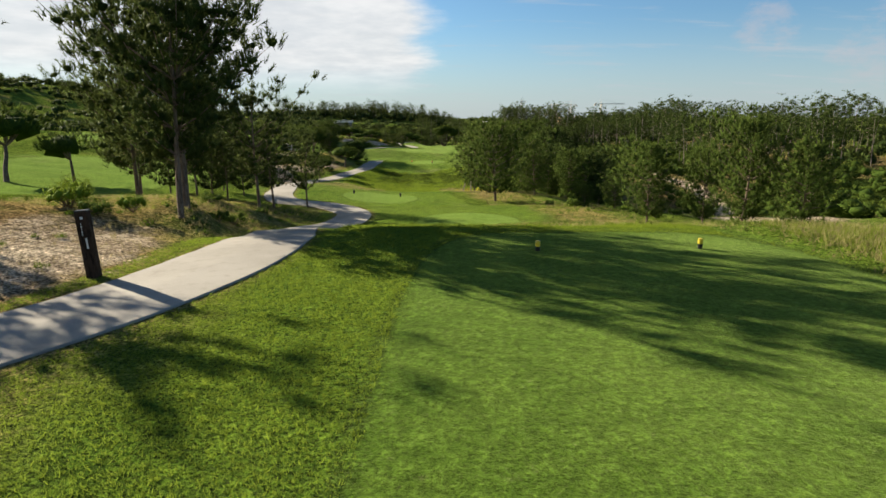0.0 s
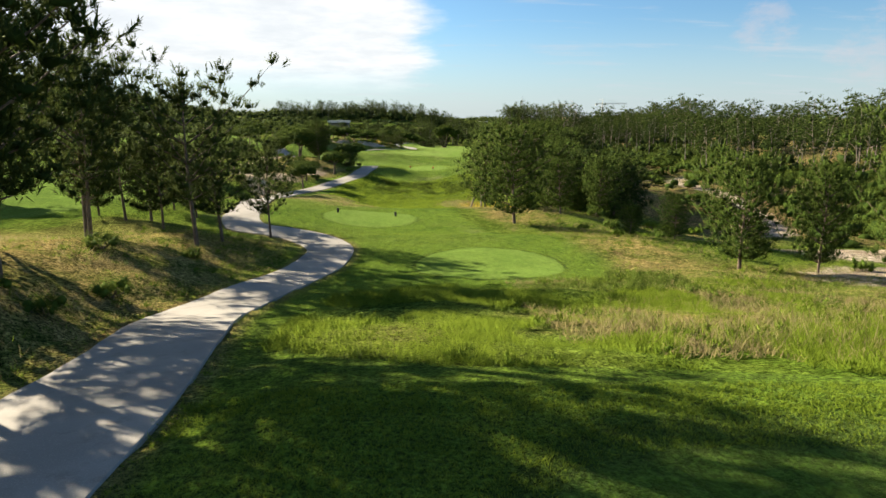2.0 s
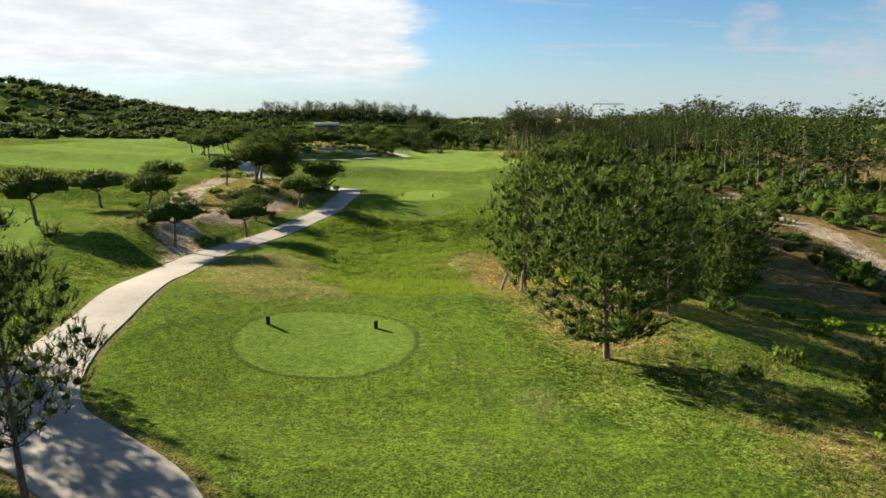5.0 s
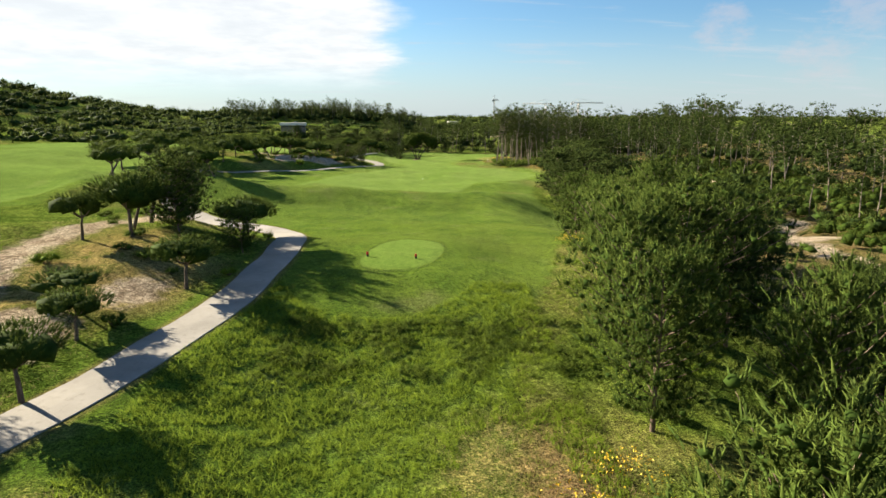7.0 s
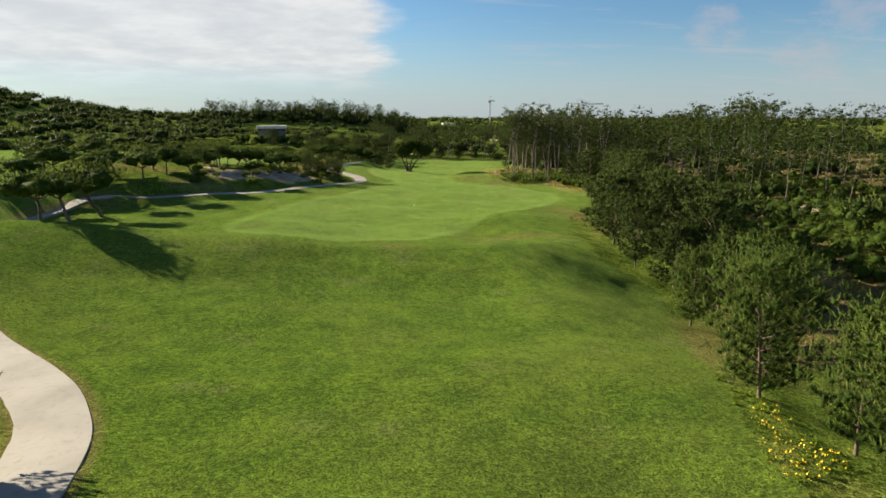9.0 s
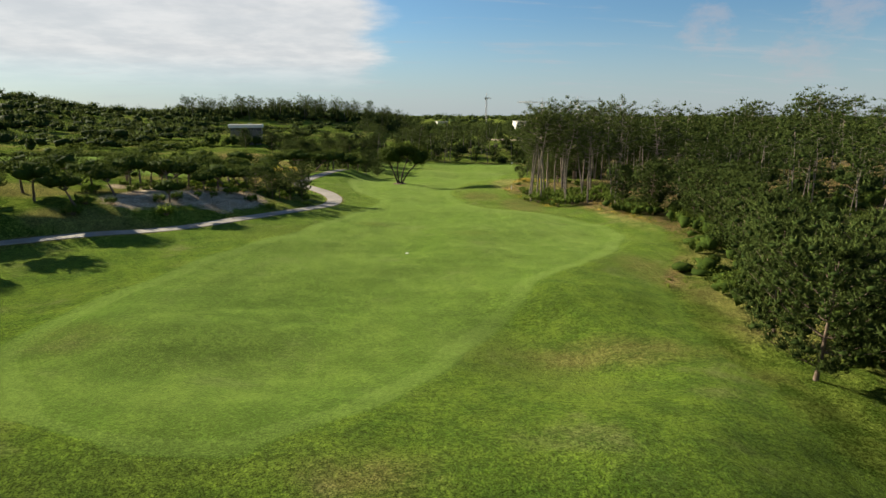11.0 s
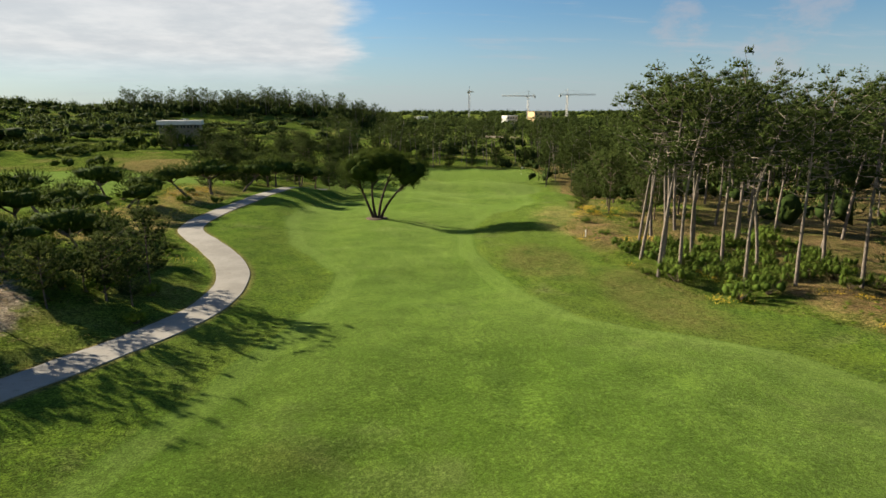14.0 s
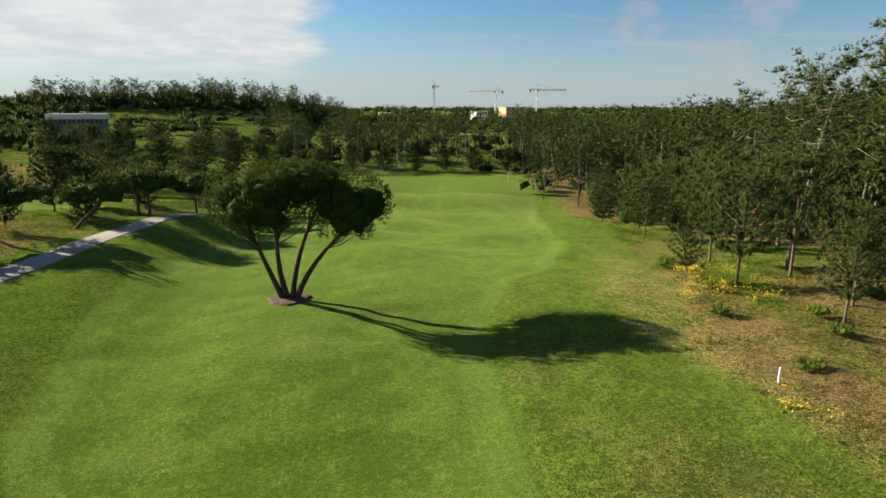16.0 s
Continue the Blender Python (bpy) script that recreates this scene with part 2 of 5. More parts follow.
# x, y, half widths of bare sand, of straw and of soil
SANDS = ((-9.4, 12.0, 2.2, 3.6), (20, 33, 5, 4), (24, 42, 6, 4), (37, 115, 6, 2.2), (44, 120, 5, 2), (-23.5, 203, 5.5, 9), (-29, 213, 5, 6), (-30, 196, 5, 6), (-19.5, 81, 2.2, 3), (-17.0, 88, 1.5, 2.2), 
         (-36, 206, 3, 4), (22, 100, 3, 3), (70, 520, 22, 10), (62, 170, 5, 7))
STRAWS = ((6, 58, 3, 7), (25, 243, 2.5, 9), (-24, 258, 4, 8), (-45, 325, 14, 14), (2.6, 66, 2.6, 6), (1.5, 73, 2.4, 4), (-9.5, 61, 4, 3.5), (8, 23, 6, 2.6), (9.5, 40, 2.2, 8), (-11.5, 66, 3.5, 5), (-8.5, 41.5, 1.5, 1.8), (-13, 34, 4, 6), (-20, 90, 5, 9), (-26, 240, 6, 12), (23, 238, 4, 9), (-12, 20, 3, 3), (20, 52, 4, 9), (30, 200, 2.5, 10), (-9, 8, 5, 8), (-11.5, 22, 4.5, 12))
SOILS = ((37, 222, 11, 24), (42, 110, 20, 62), (46, 190, 14, 30), (75, 250, 32, 160), (-10.5, 10.5, 4, 6), (25, 236, 1.6, 3), (23.2, 230, 2.2, 5), (14.5, 221, 3.2, 6), (19, 210, 3, 7), (-1, 138, 1.6, 1.1), (22.5, 171, 2.2, 5), (3.2, 68, 2.4, 6.5), (12, 152, 5, 2), (-17, 152, 2, 2.4), (0.78, 246.6, 1.25, 1.25), (8, 186, 2, 1.2), (-3, 193, 2, 1.2))


def blobs(x, y, shapes):
    d = np.full(np.shape(x), -30.0)
    for cx, cy, rx, ry in shapes:
        d = np.maximum(d, oval(x, y, cx, cy, rx, ry))
    return d


def zones(x, y):
    """Metres inside each kind of turf."""
    tee = np.full(np.shape(x), -30.0)
    for t in TEES:
        tee = np.maximum(tee, oval(x, y, *t))
    green = np.clip(oval(x, y, *GREEN), -30, 30)
    for t in TEES[1:]:
        green = np.maximum(green, oval(x, y, *t))
    fair = np.minimum(np.minimum(x - line(y, FAIR_L), line(y, FAIR_R) - x) * 0.7, np.minimum(y - 139, 327 - y))
    dl, _ = near(lane, x, y)
    dl = dl.reshape(np.shape(x))
    west = line(y, LEFT_LINE) - x
    rough = np.minimum(np.minimum(-west, line(y, ROUGH_R) - x), 372 - y)
    # the neighbouring hole, west of the dunes
    far = np.maximum(oval(x, y, -64, 150, 24, 52, 12), oval(x, y, -62, 262, 30, 28, 0))
    far = np.maximum(np.maximum(far, oval(x, y, -38, 62, 16, 26, 20)), oval(x, y, -95, 235, 30, 50, 20))
    far = np.maximum(far, oval(x, y, -30, 330, 14, 9))
    far = np.maximum(far, oval(x, y, -50, 292, 24, 20))
    rough = np.maximum(rough, far)
    fair = np.maximum(fair, far - 3)
    sand = np.maximum(blobs(x, y, SANDS), 1.5 - near(track, x, y)[0].reshape(np.shape(x)))
    return dict(tee=tee, green=green, fair=fair, rough=rough, sand=sand, straw=blobs(x, y, STRAWS), soil=blobs(x, y, SOILS), lane=dl)


# ---- materials ----
def material(name):
    m = bpy.data.materials.new(name)
    m.use_nodes = True
    return m, Nodes(m.node_tree)


def finish(q, color, rough=0.6, normal=None, metal=0.0, gloss=0.3, through_light=0.0, tint=None, sheen=None, fuzz=0.0):
    b = q.n.new("ShaderNodeBsdfPrincipled")
    q.put(b.inputs["Base Color"], color)
    q.put(b.inputs["Roughness"], rough)
    q.put(b.inputs["Metallic"], metal)
    q.put(b.inputs["Specular IOR Level"], gloss)
    if sheen:
        q.put(b.inputs["Sheen Weight"], fuzz)
        q.put(b.inputs["Sheen Roughness"], 0.45)
        q.put(b.inputs["Sheen Tint"], sheen)
    if normal:
        q.put(b.inputs["Normal"], normal)
    out = q.n.new("ShaderNodeOutputMaterial")
    last = b.outputs[0]
    if through_light:
        t = q.node("ShaderNodeBsdfTranslucent", tint if tint is not None else color)
        mix = q.node("ShaderNodeMixShader", through_light, b.outputs[0], t.outputs[0])
        last = mix.outputs[0]
    q.l.new(last, out.inputs[0])


def turf_material():
    m, q = material("turf")
    p = q.place()
    big, mid, small, grain = q.noise(p, 0.09, 3), q.noise(p, 0.55, 4), q.noise(p, 5.0, 5, 0.72), q.noise(p, 15.0, 5, 0.85)
    tuft = q.noise(p, 2.6, 4, 0.75)
    wob = q.math("MULTIPLY", q.math("SUBTRACT", q.noise(p, 0.9, 4, 0.7), 0.5), 3.0)
    jag = q.math("MULTIPLY", q.math("SUBTRACT", q.noise(p, 7.0, 3, 0.7), 0.5), 0.25)
    mot = q.math("ADD", q.math("MULTIPLY", mid, 0.5), q.math("MULTIPLY", small, 0.5))

    def inside(name, soft, jitter):
        return q.span(q.math("ADD", q.attr(name), jitter), -soft, soft)

    # long soft bands left by the mowers, and thin thatched patches
    band = q.noise(q.stretch(p, (0.34, 0.030, 0.0), 5), 1.0, 3, 0.6)
    thatch = q.math("MULTIPLY", q.span(q.noise(p, 0.21, 4, 0.6), 0.56, 0.72), q.span(mot, 0.36, 0.60, 0.15, 0.75))
    wild = q.mix(q.span(mot, 0.38, 0.62), (0.045, 0.080, 0.011), (0.130, 0.172, 0.028))
    wild = q.mix(q.span(big, 0.48, 0.68, 0.0, 0.6), wild, (0.20, 0.165, 0.060))
    straw = q.mix(mot, (0.19, 0.125, 0.045), (0.35, 0.26, 0.11))
    soil = q.mix(mot, (0.12, 0.072, 0.036), (0.24, 0.158, 0.082))
    sand = q.mix(q.span(mot, 0.35, 0.65), (0.21, 0.155, 0.105), (0.46, 0.385, 0.285))
    rough = q.mix(q.span(mot, 0.36, 0.64), (0.036, 0.076, 0.006), (0.090, 0.142, 0.012))
    rough = q.mix(q.span(big, 0.42, 0.66, 0.0, 0.4), rough, (0.105, 0.130, 0.022))
    rough = q.mix(q.math("MULTIPLY", thatch, 0.6), rough, (0.130, 0.105, 0.062))
    fair = q.mix(q.span(mot, 0.41, 0.59), (0.038, 0.076, 0.007), (0.074, 0.128, 0.014))
    fair = q.mix(q.span(big, 0.40, 0.66, 0.0, 0.5), fair, (0.086, 0.128, 0.020))
    fair = q.mix(q.span(q.noise(p, 0.27, 4, 0.65), 0.46, 0.68, 0.0, 0.55), fair, (0.034, 0.070, 0.006))
    fair = q.mix(q.span(band, 0.40, 0.62, 0.0, 0.55), fair, (0.044, 0.086, 0.008))
    fair = q.mix(q.math("MULTIPLY", thatch, 0.35), fair, (0.105, 0.092, 0.050))
    tee = q.mix(q.span(mot, 0.38, 0.62), (0.034, 0.068, 0.006), (0.056, 0.096, 0.011))
    tee = q.mix(q.span(q.noise(p, 9.0, 5, 0.8), 0.58, 0.70, 0.0, 0.4), tee, (0.125, 0.125, 0.055))
    green = q.mix(q.span(mot, 0.4, 0.6), (0.060, 0.110, 0.011), (0.080, 0.130, 0.017))
    dry = q.math("MULTIPLY", inside("straw", 1.2, wob), q.span(mot, 0.42, 0.58, 0.2, 0.85))
    c = q.mix(inside("rough", 0.35, wob), q.mix(dry, wild, straw), q.mix(q.math("MULTIPLY", dry, 0.75), rough, straw))
    worn = q.math("MULTIPLY", inside("soil", 1.2, wob), q.span(mot, 0.36, 0.6, 0.25, 0.9))
    worn = q.math("MULTIPLY", worn, q.math("SUBTRACT", 1.0, q.math("MULTIPLY", inside("rough", 0.5, wob), 0.5)))
    c = q.mix(worn, c, soil)
    c = q.mix(inside("fair", 0.06, jag), c, q.mix(q.math("MULTIPLY", worn, 0.35), fair, soil))
    strip = q.math("MULTIPLY", q.span(q.attr("fair"), 0.05, 0.2), q.span(q.attr("fair"), 1.3, 1.1))
    c = q.mix(q.math("MULTIPLY", strip, 0.4), c, (0.095, 0.145, 0.026))
    c = q.mix(q.span(q.attr("tee"), -1.75, -1.6, 0.0, 0.4), c, (0.084, 0.142, 0.013))
    # dark line round the tees: shade of the taller grass edge, painted in
    ring = q.math("MULTIPLY", q.span(q.attr("tee"), -0.24, -0.12), q.span(q.attr("tee"), 0.06, 0.0))
    ring = q.math("MULTIPLY", ring, q.span(mid, 0.34, 0.58, 0.25, 1.0))
    c = q.mix(inside("tee", 0.04, jag), c, tee)
    c = q.mix(q.math("MULTIPLY", ring, 0.8), c, (0.035, 0.060, 0.008))
    c = q.mix(inside("green", 0.1, jag), c, green)
    c = q.mix(q.math("MULTIPLY", ring, 0.7), c, (0.035, 0.060, 0.008))
    c = q.mix(inside("sand", 0.5, wob), c, sand)
    c = q.mix(q.span(q.attr("lane"), 1.75, 1.2, 0.0, 0.6), c, soil)
    fleck_part = q.math("SUBTRACT", 1.0, q.math("MULTIPLY", q.math("MAXIMUM", inside("fair", 0.3, 0.0), q.math("MAXIMUM", inside("tee", 0.2, 0.0), inside("green", 0.3, 0.0))), 0.45))
    speck = q.node("ShaderNodeMix")
    speck.data_type, speck.blend_type = "RGBA", "MULTIPLY"
    q.put(speck.inputs[0], fleck_part)
    q.put(speck.inputs[6], c)
    fleck = q.math("MULTIPLY", q.span(grain, 0.38, 0.62, 0.10, 1.90), q.span(small, 0.34, 0.66, 0.72, 1.28))
    fleck = q.math("MULTIPLY", fleck, q.span(tuft, 0.36, 0.64, 0.80, 1.20))
    comb = q.node("ShaderNodeCombineColor", fleck, fleck, fleck)
    q.put(speck.inputs[7], comb.outputs[0])
    relief = q.math("ADD", q.math("ADD", q.math("MULTIPLY", small, 0.7), q.math("MULTIPLY", grain, 0.35)), q.math("MULTIPLY", tuft, 0.5))
    fine = q.math("MULTIPLY", inside("fair", 0.5, 0.0), 0.6)
    fine = q.math("MAXIMUM", fine, q.math("MULTIPLY", inside("tee", 0.3, 0.0), 0.6))
    nb = q.n.new("ShaderNodeBump")
    nb.inputs["Distance"].default_value = 0.19
    q.put(nb.inputs["Strength"], q.math("SUBTRACT", 1.0, fine))
    q.put(nb.inputs["Height"], relief)
    lush = q.math("MAXIMUM", q.math("MAXIMUM", inside("rough", 0.5, wob), inside("fair", 0.3, 0.0)), inside("tee", 0.3, 0.0))
    lush = q.math("MULTIPLY", lush, q.math("SUBTRACT", 1.0, q.math("MAXIMUM", worn, inside("sand", 0.5, wob))))
    finish(q, speck.outputs[2], 0.8, nb.outputs[0], gloss=0.0, sheen=(0.60, 0.80, 0.26), fuzz=q.math("ADD", 0.01, q.math("MULTIPLY", lush, 0.15)))
    return m


def needle_material(name, dark, light, tip, through_light=0.12):
    m, q = material(name)
    info = q.n.new("ShaderNodeObjectInfo").outputs["Random"]
    isl = q.n.new("ShaderNodeNewGeometry").outputs["Random Per Island"]
    blot = q.noise(q.place(), 1.3, 3)
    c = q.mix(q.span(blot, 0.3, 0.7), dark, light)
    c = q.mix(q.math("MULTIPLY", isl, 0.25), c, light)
    # tip holds growth colour and, in crowns and bushes, painted light
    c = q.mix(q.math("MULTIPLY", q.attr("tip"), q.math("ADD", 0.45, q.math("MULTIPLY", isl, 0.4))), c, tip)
    c = q.mix(q.math("MULTIPLY", info, 0.3), c, (light[0] * 1.2, light[1] * 0.95, light[2]))
    finish(q, c, 0.85, gloss=0.02, through_light=through_light, tint=q.mix(0.5, c, tip))
    return m


def bark_material(name, a, b):
    m, q = material(name)
    tc = q.n.new("ShaderNodeTexCoord").outputs["Object"]
    v = q.stretch(tc, (1, 1, 0.25))
    n1, n2 = q.noise(v, 16, 4, 0.7), q.noise(tc, 1.5, 3)
    c = q.mix(q.span(n1, 0.38, 0.62), a, b)
    c = q.mix(q.span(n2, 0.4, 0.7, 0, 0.5), c, (b[0] * 1.3, b[1] * 1.2, b[2] * 1.15))
    finish(q, c, 0.9, q.bump(n1, 0.9, 0.04), gloss=0.1)
    return m


def plain_material(name, a, b, scale=6.0, rough=0.6, metal=0.0, relief=0.2):
    m, q = material(name)
    tc = q.n.new("ShaderNodeTexCoord").outputs["Object"]
    n1, n2 = q.noise(tc, scale, 4, 0.6), q.noise(tc, scale * 9, 3, 0.6)
    c = q.mix(q.span(q.math("ADD", q.math("MULTIPLY", n1, 0.6), q.math("MULTIPLY", n2, 0.4)), 0.36, 0.64), a, b)
    finish(q, c, rough, q.bump(n2, relief, 0.01), metal)
    return m


def concrete_material():
    m, q = material("path_concrete")
    p = q.place()
    n1, n2, n3 = q.noise(p, 0.35, 4), q.noise(p, 3.0, 4, 0.65), q.noise(p, 60, 2)
    c = q.mix(q.span(n1, 0.3, 0.7), (0.205, 0.190, 0.165), (0.280, 0.262, 0.232))
    c = q.mix(q.span(n2, 0.52, 0.72, 0, 0.55), c, (0.165, 0.145, 0.12))
    c = q.mix(q.span(n3, 0.5, 0.8, 0, 0.3), c, (0.5, 0.47, 0.44))
    finish(q, c, 0.9, q.bump(q.math("ADD", n2, n3), 0.25, 0.01), gloss=0.2)
    return m


TURF = turf_material()
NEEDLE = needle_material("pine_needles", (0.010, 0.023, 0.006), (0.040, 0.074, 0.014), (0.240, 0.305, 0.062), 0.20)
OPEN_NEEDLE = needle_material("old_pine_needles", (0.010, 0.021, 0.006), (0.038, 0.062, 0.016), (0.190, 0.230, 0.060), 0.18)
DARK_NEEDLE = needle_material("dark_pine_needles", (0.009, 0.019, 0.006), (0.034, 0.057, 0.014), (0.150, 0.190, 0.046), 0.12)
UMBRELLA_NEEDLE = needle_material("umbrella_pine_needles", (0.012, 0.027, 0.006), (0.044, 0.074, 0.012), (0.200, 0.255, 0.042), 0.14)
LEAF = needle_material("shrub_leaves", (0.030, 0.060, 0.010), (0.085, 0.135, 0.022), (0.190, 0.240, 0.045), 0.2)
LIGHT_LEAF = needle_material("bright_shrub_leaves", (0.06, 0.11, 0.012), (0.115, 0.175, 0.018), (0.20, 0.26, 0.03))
BLADE = needle_material("grass_blades", (0.080, 0.150, 0.011), (0.155, 0.240, 0.020), (0.26, 0.335, 0.042), 0.35)
STRAW_BLADE = needle_material("dry_grass_blades", (0.15, 0.13, 0.045), (0.28, 0.24, 0.10), (0.42, 0.35, 0.18), 0.3)
FLOWER = plain_material("yellow_petals", (0.55, 0.36, 0.01), (0.72, 0.50, 0.03), 8, 0.6)
BARK = bark_material("pine_bark", (0.075, 0.055, 0.042), (0.17, 0.13, 0.10))
PALE_BARK = bark_material("tall_pine_bark", (0.085, 0.072, 0.060), (0.21, 0.180, 0.152))
CONCRETE = concrete_material()

# ---- helpers for meshes ----


def link_mesh(name, verts, faces, mat=None, parent=None, label="", smooth=False):
    me = bpy.data.meshes.new(name)
    me.from_pydata([tuple(v) for v in verts], [], [tuple(int(i) for i in f) for f in faces])
    if mat:
        me.materials.append(mat)
    if smooth:
        me.shade_smooth()
    ob = new(name, me)
    ob.parent = parent
    if label:
        ob["label"] = label
    return ob


def tri_mesh(name, tris, mat, parent=None, tips=None, facing=None):
    """One mesh of loose triangles from an array n x 3 x 3, with an optional tip value a corner and a soft facing a corner."""
    tris = np.array(tris, np.float32)
    n = len(tris)
    if facing is not None:
        geo = np.cross(tris[:, 1] - tris[:, 0], tris[:, 2] - tris[:, 0])
        back = (geo * facing.sum(1)).sum(1) < 0
        tris[back] = tris[back][:, [1, 0, 2]]
        facing = facing.copy()
        facing[back] = facing[back][:, [1, 0, 2]]
    me = bpy.data.meshes.new(name)
    me.vertices.add(n * 3)
    me.vertices.foreach_set("co", tris.ravel())
    me.loops.add(n * 3)
    me.loops.foreach_set("vertex_index", np.arange(n * 3, dtype=np.int32))
    me.polygons.add(n)
    me.polygons.foreach_set("loop_start", np.arange(0, n * 3, 3, dtype=np.int32))
    me.update(calc_edges=True)
    if tips is not None:
        at = me.attributes.new("tip", "FLOAT", "POINT")
        at.data.foreach_set("value", np.asarray(tips, np.float32).ravel())
    if facing is not None:
        me.normals_split_custom_set_from_vertices(unit(np.asarray(facing, np.float64)).reshape(-1, 3).tolist())
    me.materials.append(mat)
    ob = new(name, me)
    ob.parent = parent
    return ob


def part(name, bm, mat, parent, label=""):
    me = bpy.data.meshes.new(name)
    bm.to_mesh(me)
    bm.free()
    me.materials.append(mat)
    ob = new(name, me)
    ob.parent = parent
    if label:
        ob["label"] = label
    return ob


def box_bm(x, y, z, at=(0, 0, 0), bevel=0.0, turn=0.0):
    bm = bmesh.new()
    bmesh.ops.create_cube(bm, size=1.0, matrix=Matrix.Translation(at) @ Matrix.Rotation(radians(turn), 4, "Z") @ Matrix.Diagonal((x, y, z, 1)))
    if bevel:
        bmesh.ops.bevel(bm, geom=bm.edges[:], offset=bevel, segments=2, affect="EDGES", profile=0.7)
    return bm


def rod_bm(r1, r2, h, at=(0, 0, 0), sides=14, bevel=0.0):
    bm = bmesh.new()
    bmesh.ops.create_cone(bm, cap_ends=True, segments=sides, radius1=r1, radius2=r2, depth=h, matrix=Matrix.Translation((at[0], at[1], at[2] + h / 2)))
    if bevel:
        rim = [e for e in bm.edges if abs((e.verts[0].co - e.verts[1].co).z) < 1e-6]
        bmesh.ops.bevel(bm, geom=rim, offset=bevel, segments=2, affect="EDGES")
    return bm


class Tubes:
    """Tapered round limbs gathered into one mesh."""

    def __init__(self):
        self.v, self.f = [], []

    def add(self, pts, radii, sides=7):
        pts = np.asarray(pts, float)
        base = len(self.v)
        for i, (p, r) in enumerate(zip(pts, radii)):
            d = pts[min(i + 1, len(pts) - 1)] - pts[max(i - 1, 0)]
            d = d / (np.linalg.norm(d) + 1e-9)
            a = np.cross(d, (0.31, 0.95, 0.05))
            a = a / (np.linalg.norm(a) + 1e-9)
            b = np.cross(d, a)
            for k in range(sides):
                w = 2 * math.pi * k / sides
                self.v.append(p + r * (math.cos(w) * a + math.sin(w) * b))
        for i in range(len(pts) - 1):
            for k in range(sides):
                q, n = base + i * sides, base + (i + 1) * sides
                self.f.append((q + k, q + (k + 1) % sides, n + (k + 1) % sides, n + k))
        top = base + (len(pts) - 1) * sides
        self.f.append(tuple(top + k for k in range(sides)))

    def make(self, name, mat, parent):
        return link_mesh(name, self.v, self.f, mat, parent, smooth=True)


def unit(v):
    return v / (np.linalg.norm(v, axis=-1, keepdims=True) + 1e-9)


def icosahedron():
    g = (1 + 5 ** 0.5) / 2
    v = unit(np.array([(-1, g, 0), (1, g, 0), (-1, -g, 0), (1, -g, 0), (0, -1, g), (0, 1, g), (0, -1, -g), (0, 1, -g), (g, 0, -1), (g, 0, 1), (-g, 0, -1), (-g, 0, 1)], float))
    f = [(a, b, c) for a, b, c in itertools.combinations(range(12), 3) if all(np.linalg.norm(v[p] - v[q]) < 1.1 for p, q in ((a, b), (b, c), (a, c)))]
    return v, np.array(f)


ICO_V, ICO_F = icosahedron()


def foliage(rng, at, radii, blades, blade_len, blade_w, up=0.5, core=0.8, floor=-1.0):
    """Clumps of foliage: at each place a knot of packed needles, its inner shade put into the colour,
    loose blades all round it. Returns triangles, tip values and soft facings."""
    at, radii = np.asarray(at, float), np.asarray(radii, float)
    n = len(at)
    out = []
    # packed heart, uneven; tip 0 keeps it dark, as painted inner shade
    v = ICO_V[None] * (core * rng.uniform(0.5, 1.2, (n, 12, 1)))
    a = rng.uniform(0, 6.283, n)
    c, s = np.cos(a)[:, None], np.sin(a)[:, None]
    wave, turn = rng.normal(size=(n, 2, 3)) * 2.6, rng.uniform(0, 6.283, (n, 2))

    def lobes(d):
        """Uneven swelling of a clump along the directions d."""
        return 1 + 0.20 * np.sin(np.einsum("nkj,nj->nk", d, wave[:, 0]) + turn[:, :1])[..., None] + 0.16 * np.sin(2 * np.einsum("nkj,nj->nk", d, wave[:, 1]) + turn[:, 1:])[..., None]

    v = v * lobes(np.broadcast_to(ICO_V, v.shape))
    v = np.stack([v[..., 0] * c - v[..., 1] * s, v[..., 0] * s + v[..., 1] * c, v[..., 2]], -1)
    nv = unit(v / radii[:, None, :])
    v = v * radii[:, None, :] + at[:, None, :]
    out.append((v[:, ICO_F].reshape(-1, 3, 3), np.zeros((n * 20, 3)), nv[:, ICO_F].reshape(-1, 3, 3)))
    # loose blades
    d = rng.normal(size=(n, blades, 3))
    d = unit(d)
    d[..., 2] = np.where(d[..., 2] < floor, -d[..., 2], d[..., 2])
    depth = rng.uniform(0.60, 1.12, (n, blades, 1))
    p = at[:, None, :] + d * depth * lobes(d) * radii[:, None, :]
    w = unit(d * 0.8 + np.array([0, 0, up]) + rng.normal(size=d.shape) * 0.38)
    side = unit(np.cross(w, rng.normal(size=d.shape))) * blade_w * 0.5
    ln = blade_len * rng.uniform(0.6, 1.3, (n, blades, 1))
    tri = np.stack([p - side - w * ln * 0.35, p + side - w * ln * 0.35, p + w * ln * 0.65], 2).reshape(-1, 3, 3)
    # tip colour grows outward and upward: lit rims painted into the blades
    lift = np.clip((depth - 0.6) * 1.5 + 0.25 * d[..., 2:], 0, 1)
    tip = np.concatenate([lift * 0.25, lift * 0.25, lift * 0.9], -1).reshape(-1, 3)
    nrm = unit(d / radii[:, None, :] * radii.min(1)[:, None, None] + rng.normal(size=d.shape) * 0.30)
    out.append((tri, tip, np.repeat(nrm.reshape(-1, 1, 3), 3, 1)))
    return tuple(np.concatenate([o[i] for o in out]) for i in range(3))


